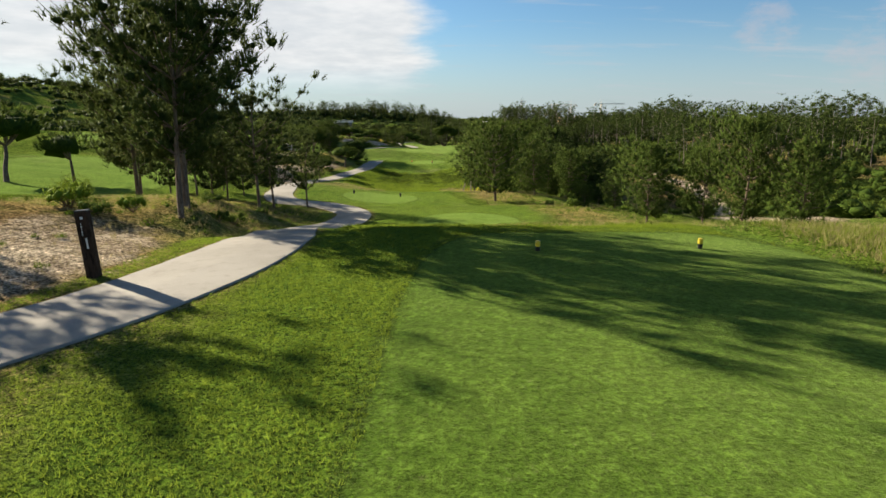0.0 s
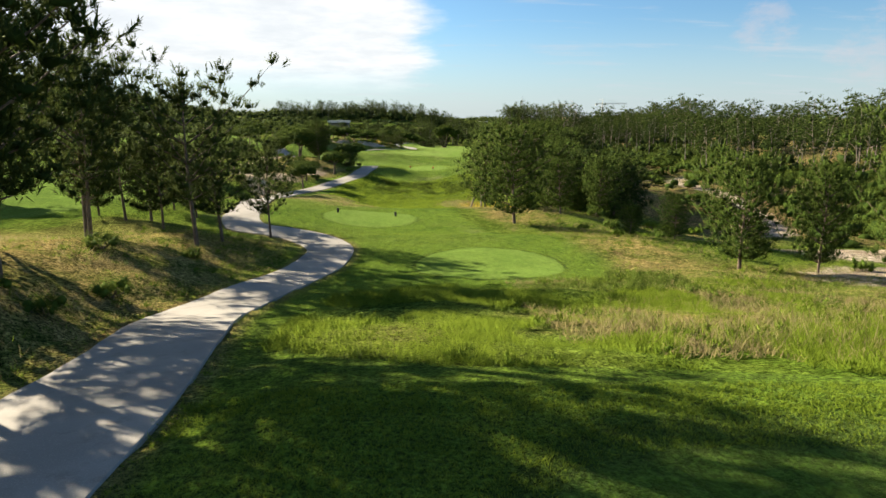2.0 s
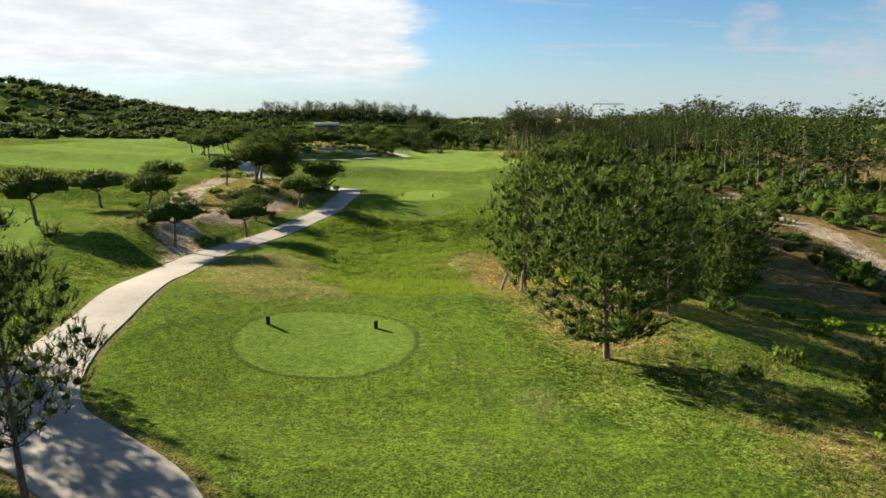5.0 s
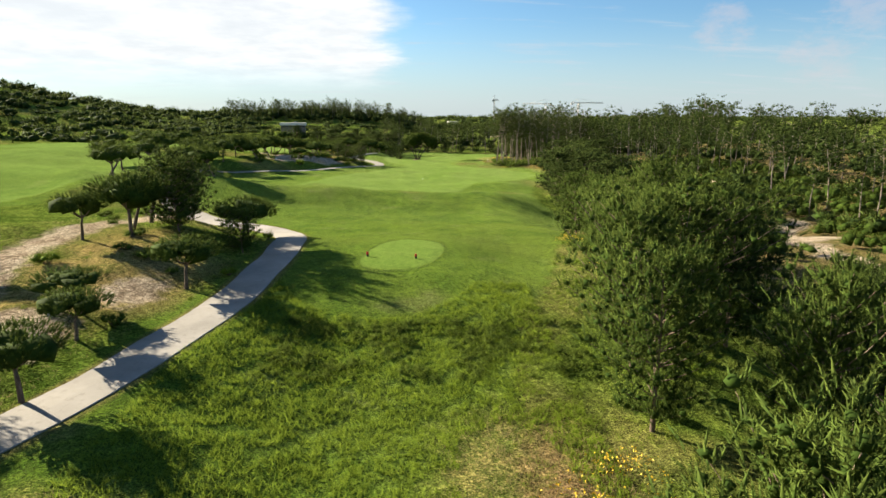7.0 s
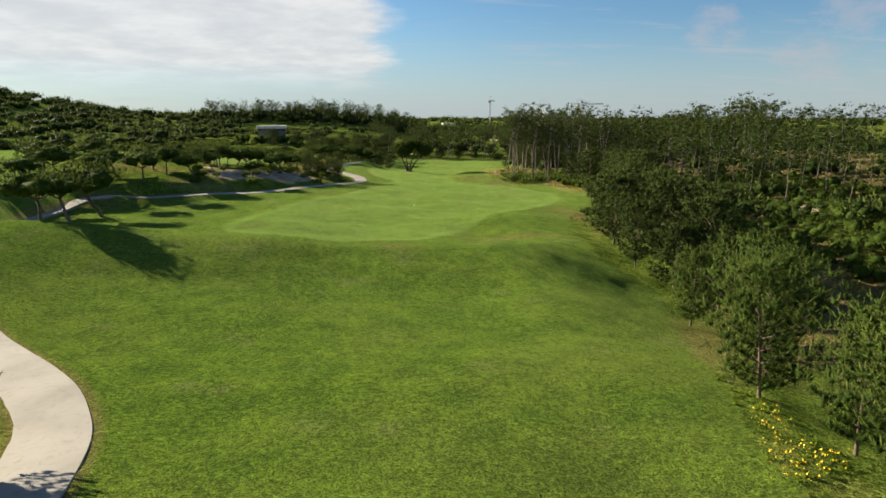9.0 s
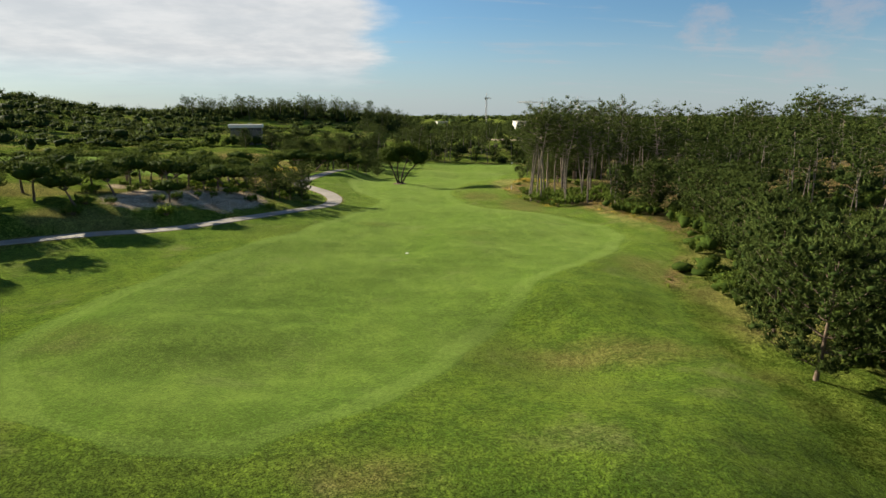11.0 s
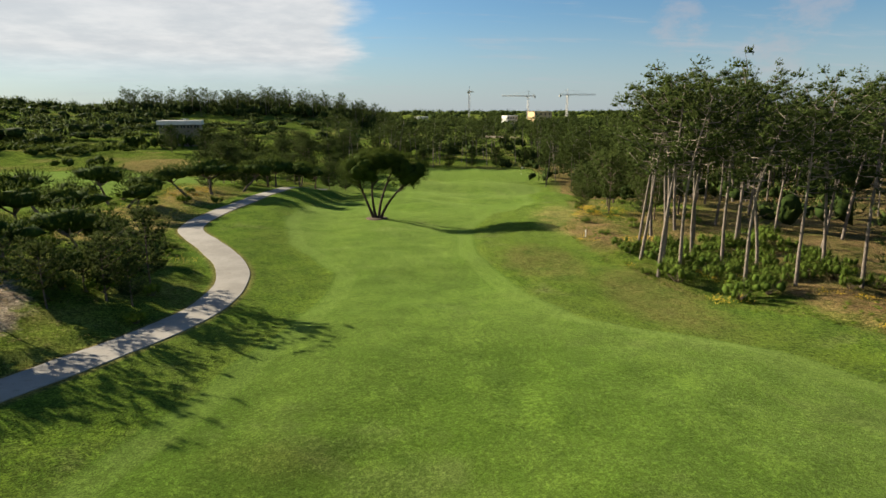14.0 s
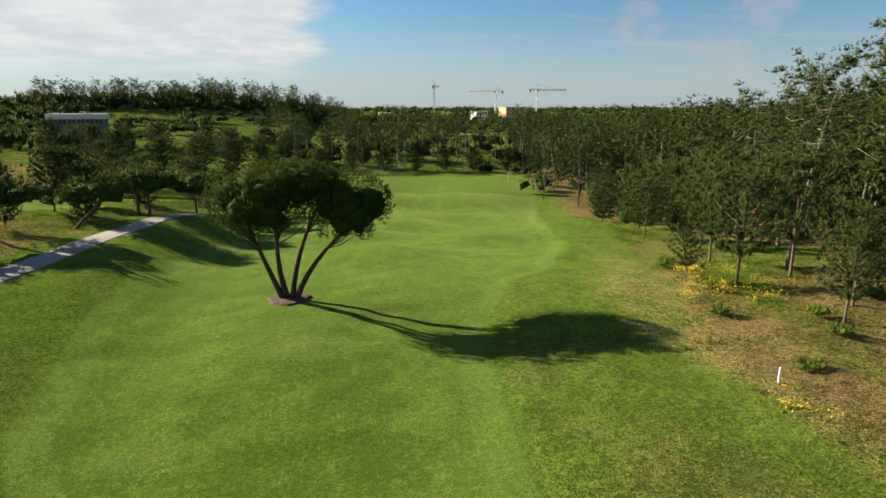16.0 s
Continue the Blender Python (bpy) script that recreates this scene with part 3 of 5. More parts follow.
def patches(x, y, size, seed):
    """Smooth random patchiness, about -1 to 1, with patches of the given size."""
    r = np.random.default_rng(seed)
    v = 0
    for k in range(9):
        a, f, p = r.uniform(0, 6.283), r.uniform(0.6, 1.9) * 3.14 / size, r.uniform(0, 6.283)
        v = v + np.sin((x * math.cos(a) + y * math.sin(a)) * f + p + 1.3 * np.sin((y * math.cos(a) - x * math.sin(a)) * f * 0.6 + p))
    return v / 4.0


def thing(name, label, category, group=""):
    return tagged(new(name), label, category, group)


def shoots(rng, at, axis, length, out, needles, reach, width, thick=0.07, open_angle=0.75):
    """Needle-covered shoots: a slim dark spindle of packed needles along each axis and loose needles all round it.
    out is the way that each shoot faces in its crown. Returns triangles, tip values and soft facings."""
    at, axis, out = np.asarray(at, float), unit(np.asarray(axis, float)), unit(np.asarray(out, float))
    ln = np.broadcast_to(np.asarray(length, float), (len(at),))[:, None]
    n = len(at)
    a = unit(np.cross(axis, rng.normal(size=(n, 3))))
    b = np.cross(axis, a)
    w = (np.arange(4) * 1.5708)[None, :, None]
    ring = np.cos(w) * a[:, None] + np.sin(w) * b[:, None]
    nxt = np.roll(ring, -1, 1)
    r = ln[:, None] * thick * rng.uniform(0.7, 1.25, (n, 1, 1))
    foot, mid, top = at[:, None], (at + axis * ln * 0.42)[:, None], (at + axis * ln * 0.9)[:, None]
    up = np.stack([mid + ring * r, mid + nxt * r, np.broadcast_to(top, ring.shape)], 2).reshape(-1, 3, 3)
    dn = np.stack([mid + nxt * r, mid + ring * r, np.broadcast_to(foot, ring.shape)], 2).reshape(-1, 3, 3)
    face = lambda v: unit(out[:, None] * 0.6 + v * 0.75)
    fu = np.stack([face(ring), face(nxt), face((ring + nxt) * 0.7)], 2).reshape(-1, 3, 3)
    # tip colour follows how far up a shoot faces, as painted sunlight
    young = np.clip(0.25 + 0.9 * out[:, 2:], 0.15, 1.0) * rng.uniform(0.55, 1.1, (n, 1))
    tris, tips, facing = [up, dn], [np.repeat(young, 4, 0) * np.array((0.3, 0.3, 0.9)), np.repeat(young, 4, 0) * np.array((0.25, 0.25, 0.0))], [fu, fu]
    u = rng.random((n, needles, 1)) ** 0.85
    q = rng.uniform(0, 6.283, (n, needles, 1))
    side = np.cos(q) * a[:, None] + np.sin(q) * b[:, None]
    way = unit(axis[:, None] * rng.uniform(0.45, 1.1, q.shape) + side * open_angle + rng.normal(size=(n, needles, 3)) * 0.12)
    p = at[:, None] + axis[:, None] * ln[:, None] * u
    flat = unit(np.cross(way, rng.normal(size=way.shape))) * width * 0.5
    lg = reach * rng.uniform(0.65, 1.25, u.shape) * (1.1 - 0.35 * u)
    tri = np.stack([p - flat, p + flat, p + way * lg], 2).reshape(-1, 3, 3)
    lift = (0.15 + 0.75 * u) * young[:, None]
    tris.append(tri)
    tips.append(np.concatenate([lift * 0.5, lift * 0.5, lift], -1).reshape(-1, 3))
    facing.append(np.repeat(unit(out[:, None] * 0.6 + side * 0.6 + rng.normal(size=side.shape) * 0.25).reshape(-1, 1, 3), 3, 1))
    return np.concatenate(tris), np.concatenate(tips), np.concatenate(facing)


def gather(*sets):
    return tuple(np.concatenate([s[i] for s in sets]) for i in range(3))


# ---- trees ----
def young_pine(seed, tall, low=0.05, wide=0.42, arms=6, rows=1.9, nodes=5, twigs=3, needles=14, reach=0.17, width=0.016, shoot=0.40, leaf=None, label="", gap=0.0, rise_more=0.0, limb_sides=4, bunch=0.15):
    """A young maritime pine: whorled rising limbs, side twigs with upright needle shoots, a dim dense heart."""
    rng = np.random.default_rng(seed)
    tree = thing("pine_tree", label or "young green maritime pine with upright shoots on rough grass", "tree", "maritime pines")
    wood = Tubes()
    lean = rng.normal(size=2) * 0.03 * tall
    hs = np.linspace(0, 1, 9)
    spine = np.stack([lean[0] * hs ** 1.5 + 0.05 * np.sin(hs * 5 + seed), lean[1] * hs ** 1.5 + 0.05 * np.cos(hs * 4 + seed) - 0.05, hs * tall * 0.97], 1)
    r0 = 0.010 * tall + 0.03
    wood.add(spine, r0 * (1 - 0.9 * hs) + 0.008, 8)
    up = np.array([0, 0, 1.0])
    at, axis, size, out_way, heart, heart_r = [], [], [], [], [], []
    for s in np.linspace(low, 0.94, max(4, int(tall * rows * (1 - low)))):
        o = np.array([np.interp(s, hs, spine[:, j]) for j in range(3)])
        k0 = (s - low) / (1 - low)
        full = tall * wide * math.sin(3.1416 * (0.20 + 0.77 * k0)) ** 0.85 + 0.12
        first = rng.random() * 6.28
        n_arm = arms if k0 < 0.7 else max(4, arms - 2)
        for k in range(n_arm):
            if rng.random() < gap:
                continue
            a = first + k * 6.283 / n_arm + rng.normal() * 0.25
            ln = full * rng.uniform(0.62, 1.12) * (1 + 0.22 * math.sin(a + seed) + 0.16 * math.sin(2 * a + 5 * k0 + seed))
            rise = rng.uniform(0.05, 0.35) + 0.45 * s + rise_more
            out = np.array([math.cos(a), math.sin(a), 0])
            side = np.array([-out[1], out[0], 0])
            t = np.linspace(0, 1, 4)[:, None]
            wood.add(o + out * ln * t + up * ln * (rise * t + 0.28 * t ** 2), np.linspace(0.014 + 0.007 * ln, 0.006, 4), limb_sides)
            for u in np.linspace(0.34, 1.0, nodes):
                base = o + out * ln * u + up * ln * (rise * u + 0.28 * u * u)
                heart.append(base + up * 0.06)
                heart_r.append((bunch * 1.25, bunch * 1.25, bunch * 0.95))
                for j in range(twigs if u < 0.98 else twigs + 1):
                    d = rng.normal(size=3) * np.array([1, 1, 0.6])
                    at.append(base + d * bunch + side * (0.10 * ln * (1.2 - 0.6 * u) * rng.normal()))
                    axis.append(d * 0.30 + out * 0.30 * rng.random() + up * rng.uniform(0.55, 1.1))
                    size.append(shoot * rng.uniform(0.6, 1.25) * (0.8 + 0.3 * u))
                    out_way.append(unit(d) * 0.40 + out * (0.4 + 0.5 * u) + up * (0.30 + 0.7 * k0 * u))
    for q in range(9):
        at.append(spine[-1] + rng.normal(size=3) * np.array([0.10, 0.10, 0.22]) - up * 0.3)
        axis.append(up + rng.normal(size=3) * 0.22)
        size.append(shoot * rng.uniform(0.9, 1.6))
        out_way.append(up + rng.normal(size=3) * 0.5)
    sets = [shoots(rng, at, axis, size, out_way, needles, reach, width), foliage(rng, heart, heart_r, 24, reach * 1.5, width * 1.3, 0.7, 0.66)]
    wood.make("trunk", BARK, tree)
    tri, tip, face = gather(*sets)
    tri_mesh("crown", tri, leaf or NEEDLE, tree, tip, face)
    return tree


def umbrella_pine(seed, tall, spread_r, n=560, needles=13, width=0.016, label="", thick=0.27):
    """A low umbrella pine: bent trunk, forked limbs, a flat-bottomed cushion of short upright shoots."""
    rng = np.random.default_rng(seed)
    tree = thing("umbrella_pine", label or "small umbrella pine with a flat rounded green crown", "tree", "umbrella pines")
    wood = Tubes()
    fork = np.array([rng.normal() * 0.10 * tall, rng.normal() * 0.10 * tall, tall * 0.40])
    wood.add([(0, 0, -0.05), fork * 0.35 + (0.04, 0, 0), fork * 0.7 - (0.03, 0.02, 0), fork], [0.034 * tall, 0.028 * tall, 0.024 * tall, 0.02 * tall], 8)
    mid = fork * (1, 1, 0) + np.array([0, 0, tall * 0.60])
    dome = np.array([spread_r * rng.uniform(0.95, 1.2), spread_r * rng.uniform(0.85, 1.05), tall * thick])
    heart, heart_r = [], []
    lobes = [(rng.uniform(0, 6.283), rng.uniform(0.3, 0.62)) for k in range(7)] + [(0, 0)]
    for a, rr in lobes:
        c = mid + dome * np.array([math.cos(a) * rr, math.sin(a) * rr, rng.uniform(-0.05, 0.15) + (0.25 if rr == 0 else 0)])
        t = np.linspace(0, 1, 4)[:, None]
        wood.add(fork + (c - fork) * t + np.array([0, 0, -0.10 * tall]) * t * (1 - t), np.linspace(0.016 * tall, 0.006 * tall, 4), 5)
        heart.append(c)
        heart_r.append(dome * np.array([0.50, 0.50, 0.62]) * rng.uniform(0.8, 1.1))
    d = unit(rng.normal(size=(n, 3)) * np.array([1, 1, 0.8]) + np.array([0, 0, 0.35]))
    d[:, 2] = np.maximum(d[:, 2], -0.18 + 0.1 * rng.random(n))
    ang = np.arctan2(d[:, 1], d[:, 0])
    swell = 1 + 0.10 * np.sin(3 * ang + seed) + 0.07 * np.sin(5 * ang + 2 * seed)
    at = mid + d * dome * (rng.uniform(0.70, 0.98, n) * swell)[:, None]
    axis = d * np.array([0.9, 0.9, 0.5]) + np.array([0, 0, 0.7]) + rng.normal(size=d.shape) * 0.2
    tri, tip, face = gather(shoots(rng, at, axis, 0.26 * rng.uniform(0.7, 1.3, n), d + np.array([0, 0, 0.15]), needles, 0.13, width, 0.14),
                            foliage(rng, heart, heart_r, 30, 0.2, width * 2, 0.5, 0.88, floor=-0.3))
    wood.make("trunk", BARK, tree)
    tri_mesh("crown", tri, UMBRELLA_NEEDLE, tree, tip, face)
    return tree


def tall_pine(seed, tall, bare=0.55, limbs=24, nodes=4, twigs=8, needles=13, reach=0.20, width=0.022, shoot=0.16, broad=1.0, leaf=None, label="", coarse=False, lean_by=0.07, thick=0.16, dark=0.0, clump=0.28):
    """A tall maritime pine: long leaning bare trunk, dead stubs, an uneven layered crown of small tufts."""
    rng = np.random.default_rng(seed)
    tree = thing("tall_pine", label or "tall maritime pine with a long bare trunk and open crown", "tree", "tall pines")
    wood = Tubes()
    hs = np.linspace(0, 1, 10)
    lean = rng.normal(size=2) * lean_by * tall
    ph = rng.random(2) * 6
    spine = np.stack([lean[0] * hs ** 1.4 + 0.018 * tall * (np.sin(hs * 4 + ph[0]) - math.sin(ph[0])), lean[1] * hs ** 1.4 + 0.018 * tall * (np.sin(hs * 5 + ph[1]) - math.sin(ph[1])), hs * tall - 0.05], 1)
    r0 = 0.0085 * tall + 0.03
    pick = slice(None, None, 3) if coarse else slice(None)
    wood.add(spine[pick], (r0 * (1 - 0.80 * hs))[pick], 5 if coarse else 9)
    at, axis, size, out_way, heart, heart_r = [], [], [], [], [], []
    up = np.array([0, 0, 1.0])
    crown_mid = spine[-1] * 0.75 + spine[5] * 0.25
    for i in range(limbs):
        s = bare + (1 - bare) * ((i + rng.random() * 0.8) / limbs) ** 0.85
        o = np.array([np.interp(s, hs, spine[:, j]) for j in range(3)])
        a = i * 2.4 + rng.normal() * 0.5
        k = (s - bare) / (1 - bare)
        ln = broad * tall * (0.07 + 0.15 * math.sin(min(1.0, 0.25 + 0.85 * k) * 2.75)) * rng.uniform(0.5, 1.25)
        out = np.array([math.cos(a), math.sin(a), 0])
        side = np.array([-out[1], out[0], 0])
        climb = rng.uniform(0.05, 0.5) + 0.3 * k
        t = np.linspace(0, 1, 4)[:, None]
        if not coarse or i % 3 == 0:
            limb = o + out * ln * t + up * ln * (climb * t ** 1.5 - 0.10 * np.sin(t * 3.1)) + side * ln * 0.12 * np.sin(t * 4 + i)
            wood.add(limb[pick], np.linspace(0.30 * r0, 0.08 * r0, 4)[pick], 3 if coarse else 5)
        for u in np.linspace(0.50, 1.0, nodes):
            base = o + out * ln * u + up * ln * (climb * u ** 1.5 - 0.10 * math.sin(u * 3.1)) + side * ln * (0.12 * math.sin(u * 4 + i) + 0.14 * rng.normal())
            big = clump * rng.uniform(0.6, 1.3)
            for j in range(twigs):
                d = rng.normal(size=3) * np.array([1, 1, 0.55])
                at.append(base + d * big)
                axis.append(d * 0.5 + out * 0.3 + up * rng.uniform(0.3, 0.9))
                size.append(shoot * rng.uniform(0.7, 1.35))
                out_way.append(unit(d) * 0.55 + (base - crown_mid) / tall * 2.2 + up * 0.30)
            if dark:
                heart.append(base - up * 0.05)
                heart_r.append((dark, dark, dark * 0.5))
    for i in range(14 if not coarse else 2):
        s = rng.uniform(0.3, min(0.9, bare + 0.2))
        o = np.array([np.interp(s, hs, spine[:, j]) for j in range(3)])
        a, ln = rng.random() * 6.28, rng.uniform(0.4, 1.6)
        e = o + np.array([math.cos(a) * ln, math.sin(a) * ln, rng.uniform(-0.2, 0.5) * ln])
        wood.add([o, (o + e) / 2 + rng.normal(size=3) * 0.06, e], [0.022, 0.014, 0.005], 3)
    sets = [shoots(rng, at, axis, size, out_way, needles, reach, width, thick)]
    if heart:
        sets.append(foliage(rng, heart, heart_r, 8, reach * 1.5, width * 1.5, 0.6, 0.8))
    wood.make("trunk", PALE_BARK, tree)
    tri, tip, face = gather(*sets)
    tri_mesh("crown", tri, leaf or DARK_NEEDLE, tree, tip, face)
    return tree


def shrub(seed, wide, tall, blades=44, leaf=0.05, mat=None, label="", name="shrub"):
    rng = np.random.default_rng(seed)
    bush = thing(name, label or "low dense green shrub on sandy ground", "shrub", "dune shrubs")
    wood = Tubes()
    at, rad = [], []
    for k in range(11):
        a = 6.283 * k / 10 + rng.normal() * 0.2
        rr = 0 if k == 10 else wide * 0.32 * rng.uniform(0.6, 1.25)
        c = np.array([math.cos(a) * rr, math.sin(a) * rr, tall * rng.uniform(0.3, 0.62)])
        wood.add([(0, 0, -0.05), c * 0.6, c], [0.03, 0.02, 0.008], 4)
        r = wide * rng.uniform(0.14, 0.22)
        at.append(c)
        rad.append((r, r, tall * rng.uniform(0.25, 0.4)))
    tri, tip, face = foliage(rng, at, rad, blades, leaf * 3.2, leaf, 0.7, 0.6)
    wood.make("stem", BARK, bush)
    tri_mesh("foliage", tri, mat or LEAF, bush, tip, face)
    return bush


def stand(ob, x, y, turn, size, up=None):
    """The pose of a thing standing on the ground, turned and scaled."""
    z = float(ground_z(x, y)[0]) - 0.04
    s = (size, size, up or size)
    return pose(x, y, z, 0, 0, turn) @ Matrix.Diagonal((*s, 1))


def plant(models, spots, rng, vary=0.1):
    """One copy of a model at each spot (x, y, scale), the first of each model moved there itself."""
    fresh = {m.name: m for m in models}
    for i, (x, y, k) in enumerate(spots):
        m = models[int(rng.integers(len(models)))]
        w = stand(m, x, y, rng.uniform(0, 360), k * rng.uniform(1 - vary, 1 + vary), k)
        if m.name in fresh:
            fresh.pop(m.name).matrix_world = w
        else:
            copy_thing_at(m, w)
    for m in fresh.values():
        for o in (*m.children_recursive, m):
            bpy.data.objects.remove(o)


def copy_thing_at(ob, w):
    keep = ob.scale.copy()
    ob.scale = (1, 1, 1)
    made = copy_thing(ob, w)
    ob.scale = keep
    return made


# ---- ground ----
def build_ground():
    xs = spread(-3000, 3000, -20, 27, 0.55, 1.10)
    ys = spread(-2500, 4000, -4, 262, 0.62, 1.07)
    gx, gy = np.meshgrid(xs, ys)
    gz = ground_z(gx.ravel(), gy.ravel()).reshape(gx.shape)
    # hummocks in the wild ground
    q = zones(gx, gy)
    wild = step(0.5, -3, q["rough"]) * step(1.6, 3.5, q["lane"])
    gz = gz + wild * (0.10 * patches(gx, gy, 5.0, 51) + 0.06 * patches(gx, gy, 2.2, 52))
    verts = np.stack([gx.ravel(), gy.ravel(), gz.ravel()], 1)
    nx, ny = len(xs), len(ys)
    idx = np.arange(nx * ny).reshape(ny, nx)
    faces = np.stack([idx[:-1, :-1].ravel(), idx[:-1, 1:].ravel(), idx[1:, 1:].ravel(), idx[1:, :-1].ravel()], 1)
    ob = link_mesh("ground", verts.tolist(), faces.tolist(), TURF, smooth=True)
    for name, v in q.items():
        at = ob.data.attributes.new(name, "FLOAT", "POINT")
        at.data.foreach_set("value", np.clip(v, -30, 30).astype(np.float32).ravel())
    return tagged(ob, "undulating golf course ground of mown grass and dune", "ground", kind="structure")


def spread(lo, hi, fine_lo, fine_hi, fine, grow):
    """Grid lines: even between the fine limits, widening outside."""
    mid = list(np.arange(fine_lo, fine_hi + fine / 2, fine))
    a, d, v = [], fine, fine_lo
    while v > lo:
        d *= grow
        v -= d
        a.append(v)
    b, d, v = [], fine, fine_hi
    while v < hi:
        d *= grow
        v += d
        b.append(v)
    return np.array(a[::-1] + mid + b)


def build_lane():
    """The concrete cart path, a slab with rounded edges."""
    d = np.gradient(lane, axis=0)
    d = unit(d)
    nrm = np.stack([d[:, 1], -d[:, 0]], 1)
    wob = 0.015 * np.sin(np.arange(len(lane)) * 0.7) + 0.05 * np.sin(np.arange(len(lane)) * 0.17 + 1)
    prof = ((-1.0, -0.25), (-1.0, 0.01), (-0.985, 0.03), (0.0, 0.05), (0.985, 0.03), (1.0, 0.01), (1.0, -0.25))
    verts, faces = [], []
    for i in range(len(lane)):
        for u, h in prof:
            w = LANE_HALF + (wob[i] if u > 0 else wob[(i * 3 + 7) % len(lane)])
            verts.append((lane[i, 0] + nrm[i, 0] * u * w, lane[i, 1] + nrm[i, 1] * u * w, lane_z[i] + h))
    m = len(prof)
    for i in range(len(lane) - 1):
        for k in range(m - 1):
            faces.append((i * m + k, i * m + k + 1, (i + 1) * m + k + 1, (i + 1) * m + k))
    ob = link_mesh("cart_path", verts, faces, CONCRETE)
    return tagged(ob, "winding pale concrete cart path with worn edges", "path", kind="structure")


build_ground()
build_lane()

# ---- pines, near to far ----
rng = np.random.default_rng(7)
open_pines = [young_pine(17 + i, 6.0, low, 0.46, 6, 1.6, 4, 9, 15, 0.16, 0.024, 0.30, OPEN_NEEDLE, gap=0.20, rise_more=0.05, bunch=0.19) for i, low in enumerate((0.28, 0.32, 0.24))]
# x, y, height over six metres
plant(open_pines, [(-9.1, 19.9, 1.3), (-8.6, 18.3, 1.1), (-10.8, 23.4, 1.25), (-13.2, 24.6, 1.05), (-14.6, 27.6, 0.75), (-14.6, 14.0, 0.8),
                   (-15.4, 41.4, 0.7), (-18.3, 43.0, 0.8), (-17.0, 37.2, 1.35), (-15.6, 35.2, 1.15), (-11.6, 39.4, 0.85), (-11.7, 36.6, 1.15), (-9.9, 42.2, 0.8)], rng)
pines = [young_pine(11 + i, 6.0, 0.12, 0.41, 7, 1.9, 4, 6, 15, 0.13, 0.024, 0.38, bunch=0.17) for i in range(3)]
plant(pines, [(12.9, 35.2, 0.80), (16.2, 34.8, 0.76), (15.0, 27.6, 0.88), (16.4, 25.2, 0.68), (11.8, 47.0, 0.33), (13.3, 43.6, 0.44),
              (4.9, 51.3, 1.08), (9.2, 56.5, 0.85), (3.6, 62.6, 1.05), (9.5, 64.0, 0.75), (12.5, 68, 0.9), (13.2, 60, 0.8), (7.0, 75.5, 1.1), (11.5, 73, 1.15), (7.9, 80, 1.2), (11.2, 83, 1.25), (9.8, 86.8, 1.0), (11.8, 91.5, 0.95),
              (14.6, 93, 1.25), (13.7, 98, 0.9), (14.0, 102.8, 0.85), (14.0, 110.6, 0.95), (14.6, 106, 0.85), (16.5, 99, 1.1), (18.5, 107, 1.05), (17.2, 115, 1.0), (20.5, 121, 1.05), (18.8, 126, 0.85), (-13.6, 97.2, 0.5), (-18.5, 99, 0.85)], rng, 0.22)
back_pines = [young_pine(14 + i, 6.0, 0.12, 0.43, 7, 1.7, 4, 5, 10, 0.15, 0.040, 0.32, DARK_NEEDLE, limb_sides=3, bunch=0.20) for i in range(3)]
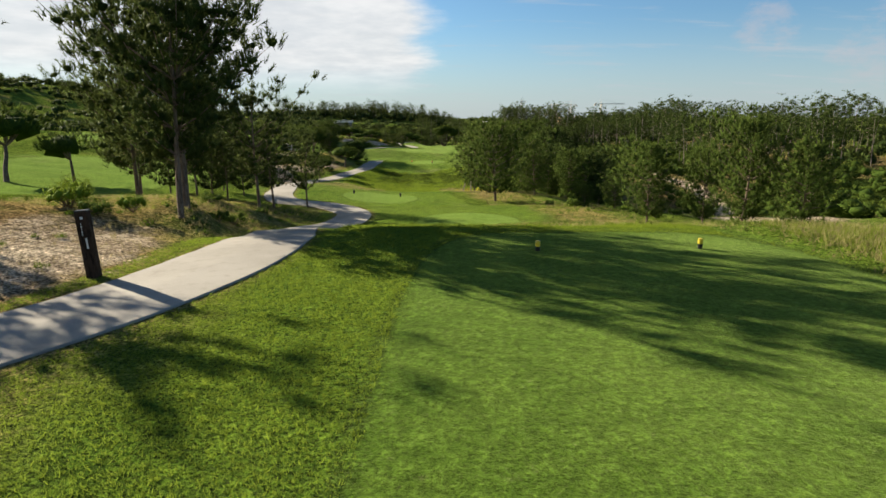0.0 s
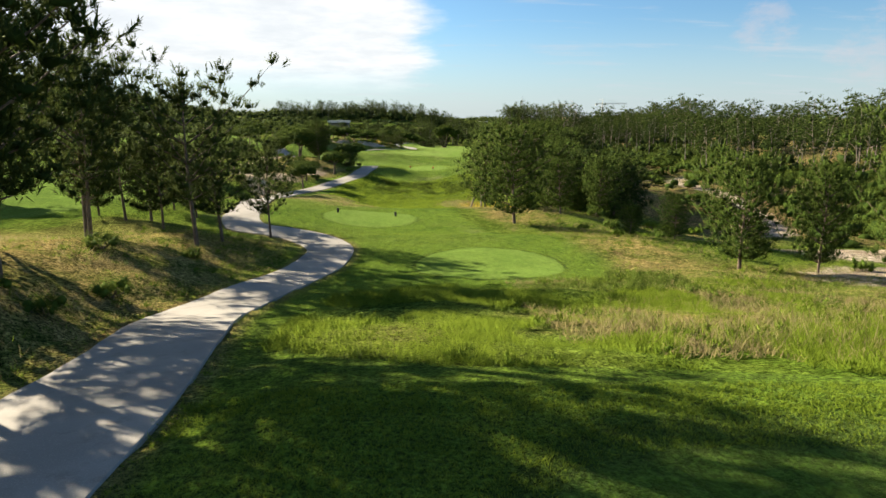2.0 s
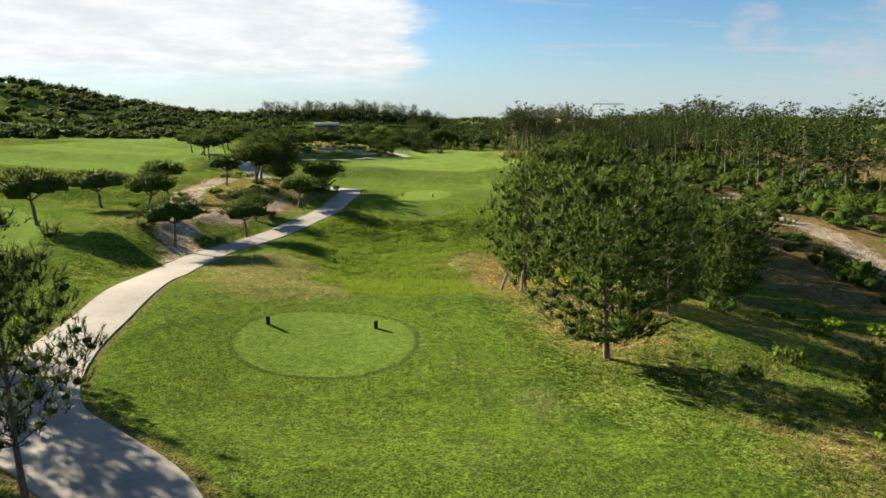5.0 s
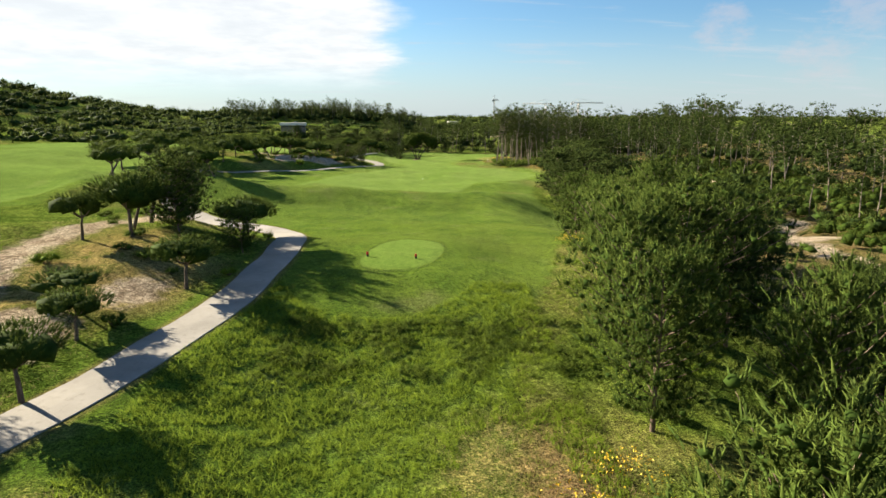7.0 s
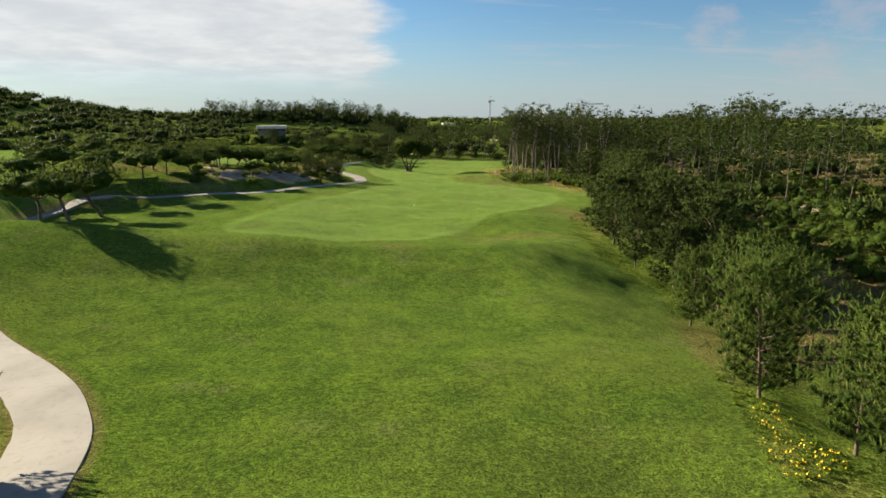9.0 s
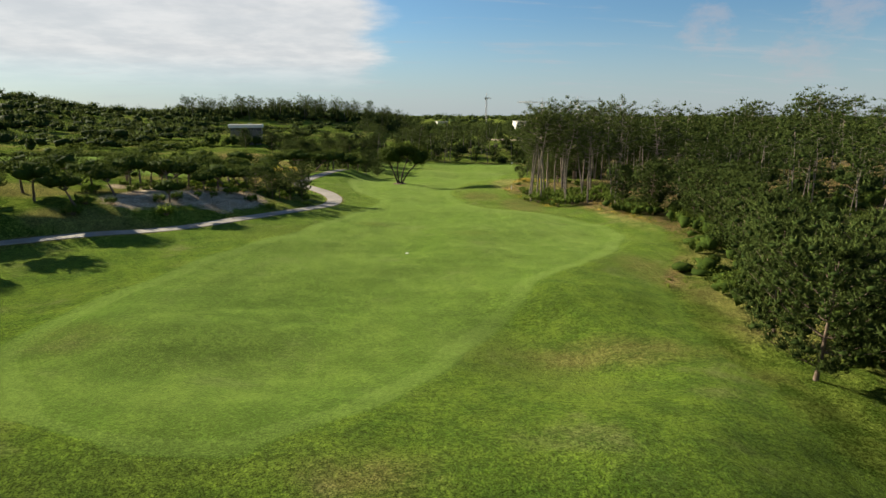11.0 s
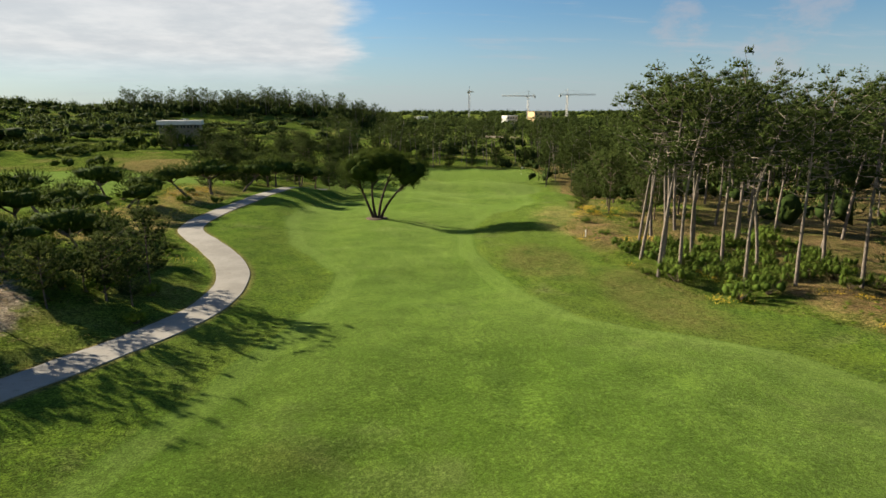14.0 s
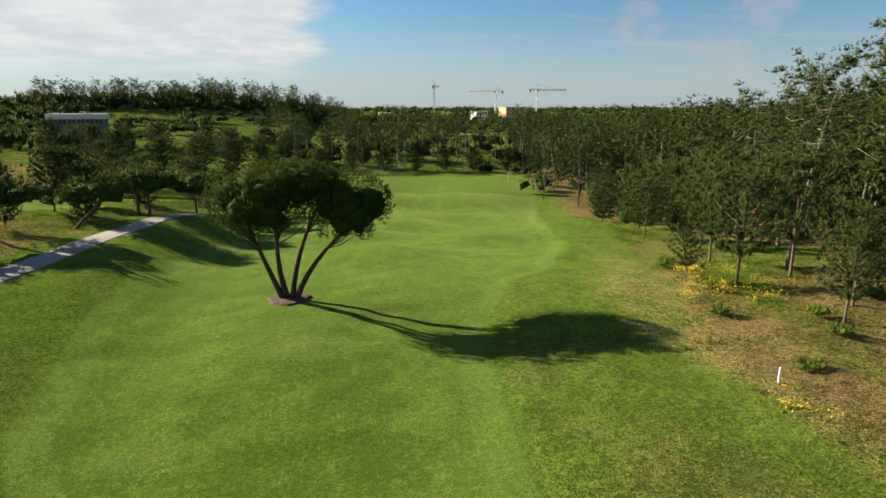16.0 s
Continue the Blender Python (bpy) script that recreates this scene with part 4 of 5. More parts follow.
plant(back_pines, [(-18.4, 46.0, 0.9), (-16.9, 49.5, 0.8), (-19.5, 52, 0.8), (-22, 47, 0.9), (16.5, 67, 1.1), (15.5, 76, 1.15), (14.5, 84, 1.15), (19.5, 72, 1.0), (20, 82, 1.0), (13.5, 69, 1.05),
                   (17.5, 91, 1.15), 
                   (23.5, 131, 1.0), (22.0, 135.4, 0.9), (25.5, 137, 1.15), (20.4, 140, 1.0), (24.5, 144, 1.25), (21.2, 148, 1.2), (27, 150, 1.3), (23.5, 155, 1.2), (26.5, 161, 1.2), (29.5, 156, 1.2), (28.5, 142, 1.2), (30, 167, 1.2), (32.5, 174, 1.2), (35.5, 181, 1.2),
                   (34.5, 199, 1.1), (36.3, 191, 1.1), (38.2, 188, 1.15), (33, 205, 1.0), (39, 196, 1.2), (42, 192, 1.2), (37, 204, 1.2),
                   
                   (-19.6, 271, 0.9), (-22.5, 276, 1.0), (-24, 266, 0.9), (-20.6, 107.6, 0.75), (-19.2, 101.4, 0.9), (-15.5, 299, 1.0), (-25, 285, 0.9), (-22, 293, 0.9),
                   (-19, 287, 1.0), (-13, 309, 0.9), (-18, 306, 0.9), (-9, 304, 0.9), (-6, 312, 0.9), (40, 276, 1.1), (44, 284, 1.1), (46, 270, 1.2), (43, 292, 1.0), (48, 300, 1.1), (36.5, 262, 0.9), (52, 312, 1.2), (54, 326, 1.2), (55, 340, 1.2), (54, 354, 1.2),
                   (50, 366, 1.1), (42, 372, 1.1), (34, 374, 1.0), (26, 375, 1.1), (17, 374, 1.0), (8, 372, 1.0), (0, 366, 1.0), (-5, 352, 0.9), (-8, 338, 0.9), (-9, 324, 0.9),
                   (-24, 275, 1.0), (-27, 288, 1.1), (-31, 312, 1.1), (-35, 322, 1.1), (-29, 333, 1.1), (-38, 338, 1.2), (-24, 341, 1.1), (-16, 335, 1.1), (-12, 346, 1.1), (-19, 353, 1.2), (-45, 346, 1.2), (-56, 352, 1.2),
                   (-10, 390, 1.4), (2, 392, 1.4), (12, 387, 1.2), (-40, 374, 1.3), (-30, 381, 1.3), (-22, 372, 1.3), (49, 276, 1.4), (54, 284, 1.5), (57, 296, 1.5), (61, 306, 1.6), (52, 292, 1.4), (63, 318, 1.6), (62, 332, 1.5), (64, 346, 1.5), (58, 268, 1.5)], rng, 0.2)

mid_pines = [young_pine(27 + i, 6.0, low, 0.44, 6, 1.6, 4, 7, 11, 0.16, 0.034, 0.28, OPEN_NEEDLE, gap=0.08, bunch=0.20) for i, low in enumerate((0.28, 0.22, 0.32))]
plant(mid_pines, [(29.1, 243, 1.15), (26.2, 244.3, 0.5), (29.8, 235.4, 0.8), (32.2, 237.4, 0.9), (33.6, 244, 1.3), (31.4, 249.5, 1.1), (36.5, 240, 1.4), (35, 256, 1.2), (39.5, 268, 1.2), (39, 250, 1.4), (43, 262, 1.4), (33, 262, 0.9), (-14.4, 214.2, 0.85), (-15.8, 210.6, 0.65), (-19.5, 205.5, 0.7),
                  (-17.8, 208, 0.6), (-13.9, 209.5, 0.5)], rng)

umbrellas = [umbrella_pine(21, 3.5, 2.1), umbrella_pine(22, 3.5, 2.3), umbrella_pine(23, 3.5, 2.0)]
plant(umbrellas, [(-15.9, 76.4, 0.95), (-19.2, 71.2, 1.05), (-16.7, 81.6, 0.75), (-18.1, 84.5, 0.7), (-14.7, 89.3, 1.0), (-21.1, 97.4, 1.45), (-21.6, 98.6, 1.4), (-14.4, 99.6, 1.1), (-24.4, 97.2, 1.1), (-28.6, 92.0, 1.1),
                  (-31, 84, 1.1), (-15.4, 105.5, 1.0), (-22.3, 103.4, 1.3), (-29.5, 73, 1.3), (-24.5, 78.5, 1.1)], rng, 0.15)
back_umbrellas = [umbrella_pine(24 + i, 3.5, r, 300, 8, 0.034) for i, r in enumerate((2.0, 2.2, 1.9))]
plant(back_umbrellas, [(-38.6, 51.4, 2.2), (-33.4, 52.8, 1.5), (-40.5, 136, 1.4), (-33.4, 143.5, 1.6), (-28.5, 139, 1.3), (-38.5, 164.5, 2.3), (-47.5, 149, 1.6), (-50, 159, 1.5), (-49, 169, 1.5), (-45, 176, 1.6), (-40, 181, 1.5), (-34.5, 188, 1.3),
                       (-52, 180, 1.7), (-46, 186, 1.6), (-57, 170, 1.6), (-51, 191, 1.5), (-44, 195, 1.5), (-38, 199, 1.3), (-57, 186, 1.6),
                       (-27.2, 218.6, 1.49), (-27.4, 232, 1.43), (-28.8, 248, 1.37), (-20.6, 219, 1.43), (-28.2, 225, 1.56), (-22.5, 213, 1.17), (-33, 214, 1.43), (-38, 208, 1.56), (-30, 203, 1.43), (-24.5, 205, 1.23), (-40.5, 233, 1.56),
                       (-44.6, 224, 1.56), (-50, 244, 1.69), (-32, 251, 1.69), (-24.3, 257, 1.43), (-22.3, 261, 1.69), (-19.6, 268.3, 1.56), (-16.3, 279, 1.69), (-13.2, 287, 1.69), (-34, 196, 1.10), (-27, 194, 0.90), (-32, 220, 1.56), (-25, 201, 0.90),
                       (-35, 226, 1.43), (-22, 224, 1.04), (-30, 238, 1.30), (-26, 243, 1.17), (-11, 293, 1.56), (-14, 296, 1.69), (-18, 281, 1.82), (-40, 218, 1.56), (-36, 243, 1.56),
                       (-29, 207, 1.4), (-17.5, 212, 0.9), (-35, 203, 1.5), (-40, 190, 1.5), (-24, 216, 1.2), (-37, 214, 1.5), (-42, 204, 1.5), (-33, 208, 1.3)], rng, 0.15)

talls = [tall_pine(31 + i, 13.5, b, 19, 3, 15, 10, 0.20, 0.036, 0.16, 1.2, OPEN_NEEDLE, lean_by=0.12, dark=0.29, clump=0.26) for i, b in enumerate((0.50, 0.56, 0.46, 0.52))]
plant(talls, [(22.4, 219.8, 1.0), (21.6, 215.0, 1.05), (23.2, 217.6, 1.0), (25.4, 221.6, 1.08), (23.2, 214.9, 1.0), (26.8, 219.6, 1.0), (27.6, 216.5, 1.1), (25.2, 226.2, 1.05), (29.2, 223.8, 1.1), (31.7, 231.8, 1.12), (28.0, 229.5, 1.0),
              (30.5, 216.4, 1.0), (32.3, 222.2, 1.05), (34.8, 214.8, 1.0), (35, 226, 1.05), (38, 219, 1.0), (33.5, 209.5, 0.95), (29.6, 210.8, 0.95), (26.3, 211.6, 0.9), (41, 229, 1.05), (37.5, 234, 1.05), (42, 213, 1.0), (36, 247, 0.95), (40, 243, 1.1), (41, 254, 1.1), (45, 249, 1.15), (44, 238, 1.15), (47, 259, 1.15), (46, 226, 1.1), (50, 268, 1.1), (51, 252, 1.2)], rng)

# ---- woods beyond ----
def scatter(rng, n, x0, x1, y0, y1, keep, gap):
    """Random spots in a rectangle that keep() allows, at least gap apart."""
    out = []
    tries = 0
    while len(out) < n and tries < n * 30:
        tries += 1
        x, y = rng.uniform(x0, x1), rng.uniform(y0, y1)
        if keep(x, y) and all((x - a) ** 2 + (y - b) ** 2 > gap * gap for a, b in out[-160:]):
            out.append((x, y))
    return out


far_pines = [tall_pine(41 + i, 11, b, 17, 2, 8, 7, 0.30, 0.075, 0.22, 1.3, coarse=True, thick=0.2, dark=0.42, clump=0.42, label="maritime pine in dark coastal woodland") for i, b in enumerate((0.46, 0.56, 0.40, 0.50))]
woods = scatter(rng, 250, 44, 150, 100, 330, lambda x, y: x > 48 + 9 * math.sin(y * 0.05) + max(0, 140 - y) * 0.35 and x < 100 + 9 * math.sin(y * 0.05) + max(0, 140 - y) * 0.35, 3.8)
woods += scatter(rng, 130, 40, 130, 255, 420, lambda x, y: x > 54 + 0.05 * (y - 255), 4.5)
woods += scatter(rng, 60, -15, 75, 372, 440, lambda x, y: True, 4.5)
woods += scatter(rng, 90, -150, 8, 555, 590, lambda x, y: True, 3.5)
woods.sort(key=lambda p: (p[0] - 2) ** 2 + max(0, p[1] - 210, -p[1]) ** 2)


def wood_size(rng, x, y):
    # taller trees stand beyond the bend of the fairway
    return rng.uniform(0.72, 1.08) * (1.0 + 0.30 * float(step(225, 260, y) * step(450, 400, y)) + 0.25 * float(step(500, 540, y)))


def wood_mass(name, label, models, spots, rng):
    """The rest of the wood in one mesh."""
    tris, tips, mats, faces = [], [], [], []
    for x, y, k in spots:
        m = models[int(rng.integers(len(models)))]
        a = rng.uniform(0, 6.283)
        turn = np.array(((math.cos(a), -math.sin(a), 0), (math.sin(a), math.cos(a), 0), (0, 0, 1))) * k
        for j, ch in enumerate(m.children):
            me = ch.data
            me.calc_loop_triangles()
            co = np.empty(len(me.vertices) * 3, np.float32)
            me.vertices.foreach_get("co", co)
            ix = np.empty(len(me.loop_triangles) * 3, np.int32)
            me.loop_triangles.foreach_get("vertices", ix)
            t = (co.reshape(-1, 3) @ turn.T)[ix].reshape(-1, 3, 3) + np.array((x, y, float(height(x, y)) - 0.05))
            tris.append(t)
            mats.append(np.full(len(t), j, np.int32))
            tips.append(np.tile((0.1, 0.1, 0.6), (len(t), 1)))
            if ch.name.startswith("crown"):
                nv = np.empty(len(me.loops) * 3, np.float32)
                me.corner_normals.foreach_get("vector", nv)
                faces.append((nv.reshape(-1, 3) @ turn.T).reshape(-1, 3, 3))
            else:
                faces.append(np.repeat(np.cross(t[:, 1] - t[:, 0], t[:, 2] - t[:, 0])[:, None] + 1e-6, 3, 1))
    ob = tri_mesh(name, np.vstack(tris), models[0].children[0].data.materials[0], None, np.vstack(tips), np.vstack(faces))
    ob.data.materials.append(models[0].children[1].data.materials[0])
    ob.data.polygons.foreach_set("material_index", np.concatenate(mats))
    return tagged(ob, label, "woodland", kind="stuff")


wood_mass("pine_wood", "dark coastal pine wood with bare trunks", far_pines, [(x, y, wood_size(rng, x, y)) for x, y in woods[150:]], rng)
plant(far_pines, [(x, y, wood_size(rng, x, y)) for x, y in woods[:150]], rng, 0.15)


def scrub_mass(name, label, spots, rng, mat, leaf, n):
    """Dense low woodland that nobody could count, as one mesh of leaf clumps."""
    q = np.array(spots)
    q = np.repeat(q, 4, 0)
    r, h = q[:, 2:3], q[:, 3:4]
    at = np.column_stack([q[:, :2], height(q[:, 0], q[:, 1])]) + np.hstack([rng.normal(size=(len(q), 2)) * r * 0.45, h * rng.uniform(0.25, 0.6, (len(q), 1))])
    k = rng.uniform(0.7, 1.2, (len(q), 1))
    t, v, g = foliage(rng, at, np.hstack([r * 0.55 * k, r * 0.55 * k, h * 0.45 * k]), n, leaf * 2.6, leaf, 0.6, 0.62, floor=-0.5)
    return tagged(tri_mesh(name, t, mat, None, v, g), label, "woodland", kind="stuff")


def off_turf(x, y, m=2.0):
    q = zones(np.array([x]), np.array([y]))
    return q["rough"][0] < -m and q["fair"][0] < -m and q["lane"][0] > m + 1 and q["green"][0] < -m


def open_view(x, y):
    # meadow kept clear in front of the club house
    return not (300 < y < 402 and abs(x - 4 + (y - 210) * 0.38) < 13)


valley = [(x, y, rng.uniform(1.5, 3.0), rng.uniform(1.2, 2.8)) for x, y in scatter(rng, 620, 19, 74, 45, 205, lambda x, y: x > (31 if y < 128 else 24) and off_turf(x, y) and near(track, x, y)[0][0] > 3.2, 1.8)]
scrub_mass("valley_scrub", "dense green scrub filling the valley", valley, rng, UMBRELLA_NEEDLE, 0.07, 105)
hedge = [(x, 381 + 0.14 * (x + 65), rng.uniform(1.8, 2.6), rng.uniform(5.4, 6.4)) for x in np.arange(-79, -50, 1.8)]
west = hedge + [(x, y, rng.uniform(1.5, 3.0), rng.uniform(1.5, 3.2)) for x, y in scatter(rng, 170, -125, -12, 185, 392, lambda x, y: off_turf(x, y, 2) and (y < 300 or open_view(x, y)) and (y > 262 or x < -46) and patches(x, y, 22, 14) > (0.35 if y < 350 else -0.2), 2.6)]
scrub_mass("dune_scrub", "dark green scrub and low pines on dunes", west, rng, UMBRELLA_NEEDLE, 0.12, 90)
far = [(x, y, rng.uniform(4, 8), rng.uniform(3.0, 8.0) * (0.65 if x < 5 and y < 545 else 1.0)) for x, y in scatter(rng, 950, -330, 420, 385, 900, lambda x, y: abs(x - 25) < y * 0.62 and open_view(x, y) and not (45 < x < 90 and 505 < y < 535), 5)]
far += [(x, y, rng.uniform(4, 6), rng.uniform(7, 10)) for x, y in scatter(rng, 110, -165, 12, 556, 600, lambda x, y: True, 5)]
scrub_mass("far_woods", "dark green woods across the far land", far, rng, DARK_NEEDLE, 0.62, 22)
hill = [(x, y, rng.uniform(6, 10), rng.uniform(4, 7)) for x, y in scatter(rng, 620, -520, -100, 200, 700, lambda x, y: off_turf(x, y, 4) and open_view(x, y) and x < -60 - 0.1 * y, 7)]
scrub_mass("hill_woods", "dark pine woods covering the hill", hill, rng, DARK_NEEDLE, 0.6, 22)
right = [(x, y, rng.uniform(2.5, 4), rng.uniform(2.5, 4.5)) for x, y in scatter(rng, 330, 42, 150, 90, 400, lambda x, y: x > 44 + max(0, 140 - y) * 0.3, 3.5)]
scrub_mass("wood_undergrowth", "dark undergrowth below the pine wood", right, rng, DARK_NEEDLE, 0.3, 26)

distant = [(x, y, rng.uniform(12, 26), rng.uniform(5, 15)) for x, y in scatter(rng, 420, -1500, 1700, 860, 2400, lambda x, y: abs(x - 25) < y * 0.75, 16)]
scrub_mass("distant_woods", "dark continuous woods on the skyline", distant, rng, DARK_NEEDLE, 1.6, 26)

# ---- shrubs ----
bushes = [shrub(51, 1.6, 1.0, 170, 0.024), shrub(52, 1.6, 0.9, 170, 0.024), shrub(53, 1.6, 1.1, 170, 0.024, mat=LIGHT_LEAF, label="low yellow-green shrub in rough grass")]
spots = [(-11.5, 17, 0.8), (-10.2, 16.2, 0.6), (-12.6, 19, 1.0), (-14, 21.5, 1.0), (-9.6, 17.2, 0.6), (-8.6, 21.5, 0.6), (-9.4, 25.3, 0.7), (-13.5, 13, 0.9), (-13, 9, 0.9), (-15.5, 17, 1.2), (-12.2, 30, 0.8), (-10.4, 33, 0.6), (-10, 22, 0.5),
         (-18.3, 93, 1.0), (-12.9, 91.5, 0.6), (-13.2, 103, 0.7), (7.2, 58, 0.8), (6.5, 64, 0.7), (14.5, 38, 0.7), (17, 41, 0.9), (12, 52, 0.9), (15, 50, 1.0), (9.5, 50, 0.6), (19, 36, 0.8), (10.4, 45, 0.5)]
spots += [(x, y, rng.uniform(0.5, 1.3)) for x, y in scatter(rng, 46, -34, -12, 196, 262, lambda x, y: off_turf(x, y, 0.5), 1.8)]
spots += [(x, y, rng.uniform(0.7, 1.5)) for x, y in scatter(rng, 40, -38, -15, 186, 226, lambda x, y: off_turf(x, y, 0.8), 2.2)]
spots += [(x, y, rng.uniform(0.5, 1.1)) for x, y in scatter(rng, 24, 20, 40, 205, 262, lambda x, y: off_turf(x, y, 0.3), 1.5)]
spots += [(x, y, rng.uniform(0.5, 1.1)) for x, y in scatter(rng, 26, 8, 24, 55, 130, lambda x, y: off_turf(x, y, 0.6), 2)]
spots += [(x, y, rng.uniform(0.5, 1.0)) for x, y in scatter(rng, 22, -30, -12, 60, 112, lambda x, y: off_turf(x, y, 0.6), 2)]
plant(bushes, spots, rng, 0.2)
base_bushes = [shrub(54, 1.8, 1.3, 200, 0.022, mat=LEAF, label="dark undergrowth bush below tall pines")]
plant(base_bushes, [(x, y, rng.uniform(0.9, 1.6)) for x, y in scatter(rng, 46, 21.5, 37, 209, 225, lambda x, y: off_turf(x, y, 0.8), 1.3)], rng, 0.2)


# ---- grass ----
def blades_mesh(name, label, xy, rng, mat, per, tall, width, lean=0.35):
    n = len(xy)
    z = ground_z(xy[:, 0], xy[:, 1]) - 0.02
    root = np.column_stack([xy, z])[:, None, :] + rng.normal(size=(n, per, 3)) * np.array([0.10, 0.10, 0]) * (tall / 0.3)
    up = np.array([0, 0, 1.0]) + rng.normal(size=(n, per, 3)) * np.array([lean, lean, 0.05])
    h = tall * rng.uniform(0.5, 1.25, (n, per, 1))
    wv = unit(np.cross(up, rng.normal(size=(n, per, 3)))) * width * 0.5
    tri = np.stack([root - wv, root + wv, root + up * h], 2).reshape(-1, 3, 3)
    tip = np.tile(np.array([0, 0, 0.8], np.float32), (n * per, 1)) + rng.random((n * per, 1)) * 0.2
    face = np.repeat(unit(np.array([0, 0, 1.0]) + rng.normal(size=(n * per, 1, 3)) * 0.28), 3, 1)
    return tagged(tri_mesh(name, tri, mat, None, tip, face), label, "grass", kind="stuff")


def sow(rng, n, x0, x1, y0, y1, rule):
    x, y = rng.uniform(x0, x1, n), rng.uniform(y0, y1, n)
    ok = rule(zones(x, y), x, y)
    return np.stack([x[ok], y[ok]], 1)


tall_spots = np.vstack([sow(rng, 20000, -4.2, 12, 17, 31, lambda q, x, y: (q["rough"] < 0.1) & (q["lane"] > 1.5) & (patches(x, y, 3.0, 6) > -0.1)),
                        sow(rng, 5000, 5, 20, 10, 60, lambda q, x, y: (q["rough"] < 0) & (q["tee"] < -1)),
                        sow(rng, 6000, -11, 8, 60, 90, lambda q, x, y: (q["rough"] < 0.3) & (q["lane"] > 1.6)),
                        sow(rng, 1000, -16, -7, 17, 45, lambda q, x, y: (q["rough"] < 0) & (q["lane"] > 1.6))])
blades_mesh("tall_grass", "tall uncut green grass between the tees", tall_spots, rng, BLADE, 9, 0.17, 0.011, 0.6)
slope_spots = sow(rng, 22000, -12, 5, 60, 90, lambda q, x, y: (q["lane"] > 1.5) & (q["tee"] < -3.5) & (q["straw"] < 0.5) & (patches(x, y, 1.2, 9) > -0.6))
blades_mesh("slope_grass", "rank green grass on the hollow slope", slope_spots, rng, BLADE, 6, 0.20, 0.024, 0.6)
dry_spots = np.vstack([sow(rng, 5000, 2, 13, 19, 32, lambda q, x, y: (q["rough"] < 0.1) & (q["lane"] > 1.5) & (patches(x, y, 3.0, 6) < 0.0)),
                       sow(rng, 5000, -15, 6, 56, 80, lambda q, x, y: (q["straw"] > 0) & (q["lane"] > 1.5)),
                       sow(rng, 5000, 4, 18, 17, 60, lambda q, x, y: (q["rough"] < 0) & (q["straw"] > -2)),
                       sow(rng, 3500, 8, 24, 8, 36, lambda q, x, y: q["rough"] < 0.2),
                       sow(rng, 3000, 1, 10, 58, 76, lambda q, x, y: q["straw"] > -1),
                       sow(rng, 9000, -28, -7, 4, 48, lambda q, x, y: (q["rough"] < -0.3) & (q["straw"] > -1.5) & (q["lane"] > 1.6)),
                       sow(rng, 4000, -30, -10, 60, 112, lambda q, x, y: (q["rough"] < -0.3) & (q["lane"] > 1.7) & (q["sand"] < 0.2)),
                       sow(rng, 5000, 18, 36, 180, 260, lambda q, x, y: (q["rough"] < 0.3)),
                       sow(rng, 5000, -34, -11, 190, 270, lambda q, x, y: (q["rough"] < -0.2) & (q["lane"] > 1.7))])
blades_mesh("dry_grass", "straw-coloured dry grass tussocks on sand", dry_spots, rng, STRAW_BLADE, 5, 0.18, 0.014, 0.5)
seed_heads = np.vstack([sow(rng, 2600, 3, 15, 17.6, 23, lambda q, x, y: (q["tee"] < -1.2) & (patches(x, y, 2.5, 41) > -0.4)), sow(rng, 2600, 9.8, 14, 7, 19, lambda q, x, y: q["tee"] < -1.0)])
blades_mesh("seeding_grass", "knee-high pale seeding grass beyond the tee", seed_heads[::3], rng, STRAW_BLADE, 7, 0.34, 0.012, 0.5)
blades_mesh("fringe_grass", "long green grass beyond the tee edge", seed_heads[1::2], rng, BLADE, 10, 0.24, 0.012, 0.55)
lawn = sow(rng, 90000, -9, 8, 2.0, 17, lambda q, x, y: (q["rough"] > 0) & (q["lane"] > 1.35) & (q["tee"] < 0.0))
blades_mesh("rough_grass_tufts", "short mown rough grass tufts beside the tee", lawn, rng, BLADE, 4, 0.06, 0.014, 0.6)
fine = sow(rng, 26000, -1, 8.5, 2.0, 11, lambda q, x, y: q["tee"] > 0.0)
blades_mesh("tee_grass", "closely mown tee grass", fine, rng, BLADE, 2, 0.016, 0.008, 0.8)
edge_spots = sow(rng, 60000, -18, 1, 4, 120, lambda q, x, y: (q["lane"] > 1.22) & (q["lane"] < 1.75))
blades_mesh("path_edge_grass", "grass fringe growing along the cart path", edge_spots, rng, BLADE, 4, 0.09, 0.012, 0.5)
mid_rough = sow(rng, 60000, -11, 14, 29, 120, lambda q, x, y: (q["rough"] > 0) & (q["lane"] > 1.4) & (q["tee"] < -0.1))
blades_mesh("rough_grass", "mown rough grass round the forward tees", mid_rough, rng, BLADE, 3, 0.055, 0.016, 0.6)

fringe = sow(rng, 120000, -10, 10, -4, 105, lambda q, x, y: (q["tee"] < 0.02) & (q["tee"] > -0.16))
blades_mesh("tee_fringe", "longer grass collar round the cut tees", fringe, rng, BLADE, 5, 0.07, 0.014, 0.5)

# ---- weeds ----
def weed_mass(name, label, xy, rng, mat, size, n, leaf):
    r = size * rng.uniform(0.5, 1.5, (len(xy), 1))
    at = np.column_stack([xy, ground_z(xy[:, 0], xy[:, 1])]) + np.hstack([np.zeros((len(xy), 2)), r * 0.25])
    t, v, g = foliage(rng, at, np.hstack([r, r, r * rng.uniform(0.5, 1.0, (len(xy), 1))]), n, leaf * 6, leaf, 1.1, 0.35, floor=-0.1)
    return tagged(tri_mesh(name, t, mat, None, v, g), label, "weeds", kind="stuff")


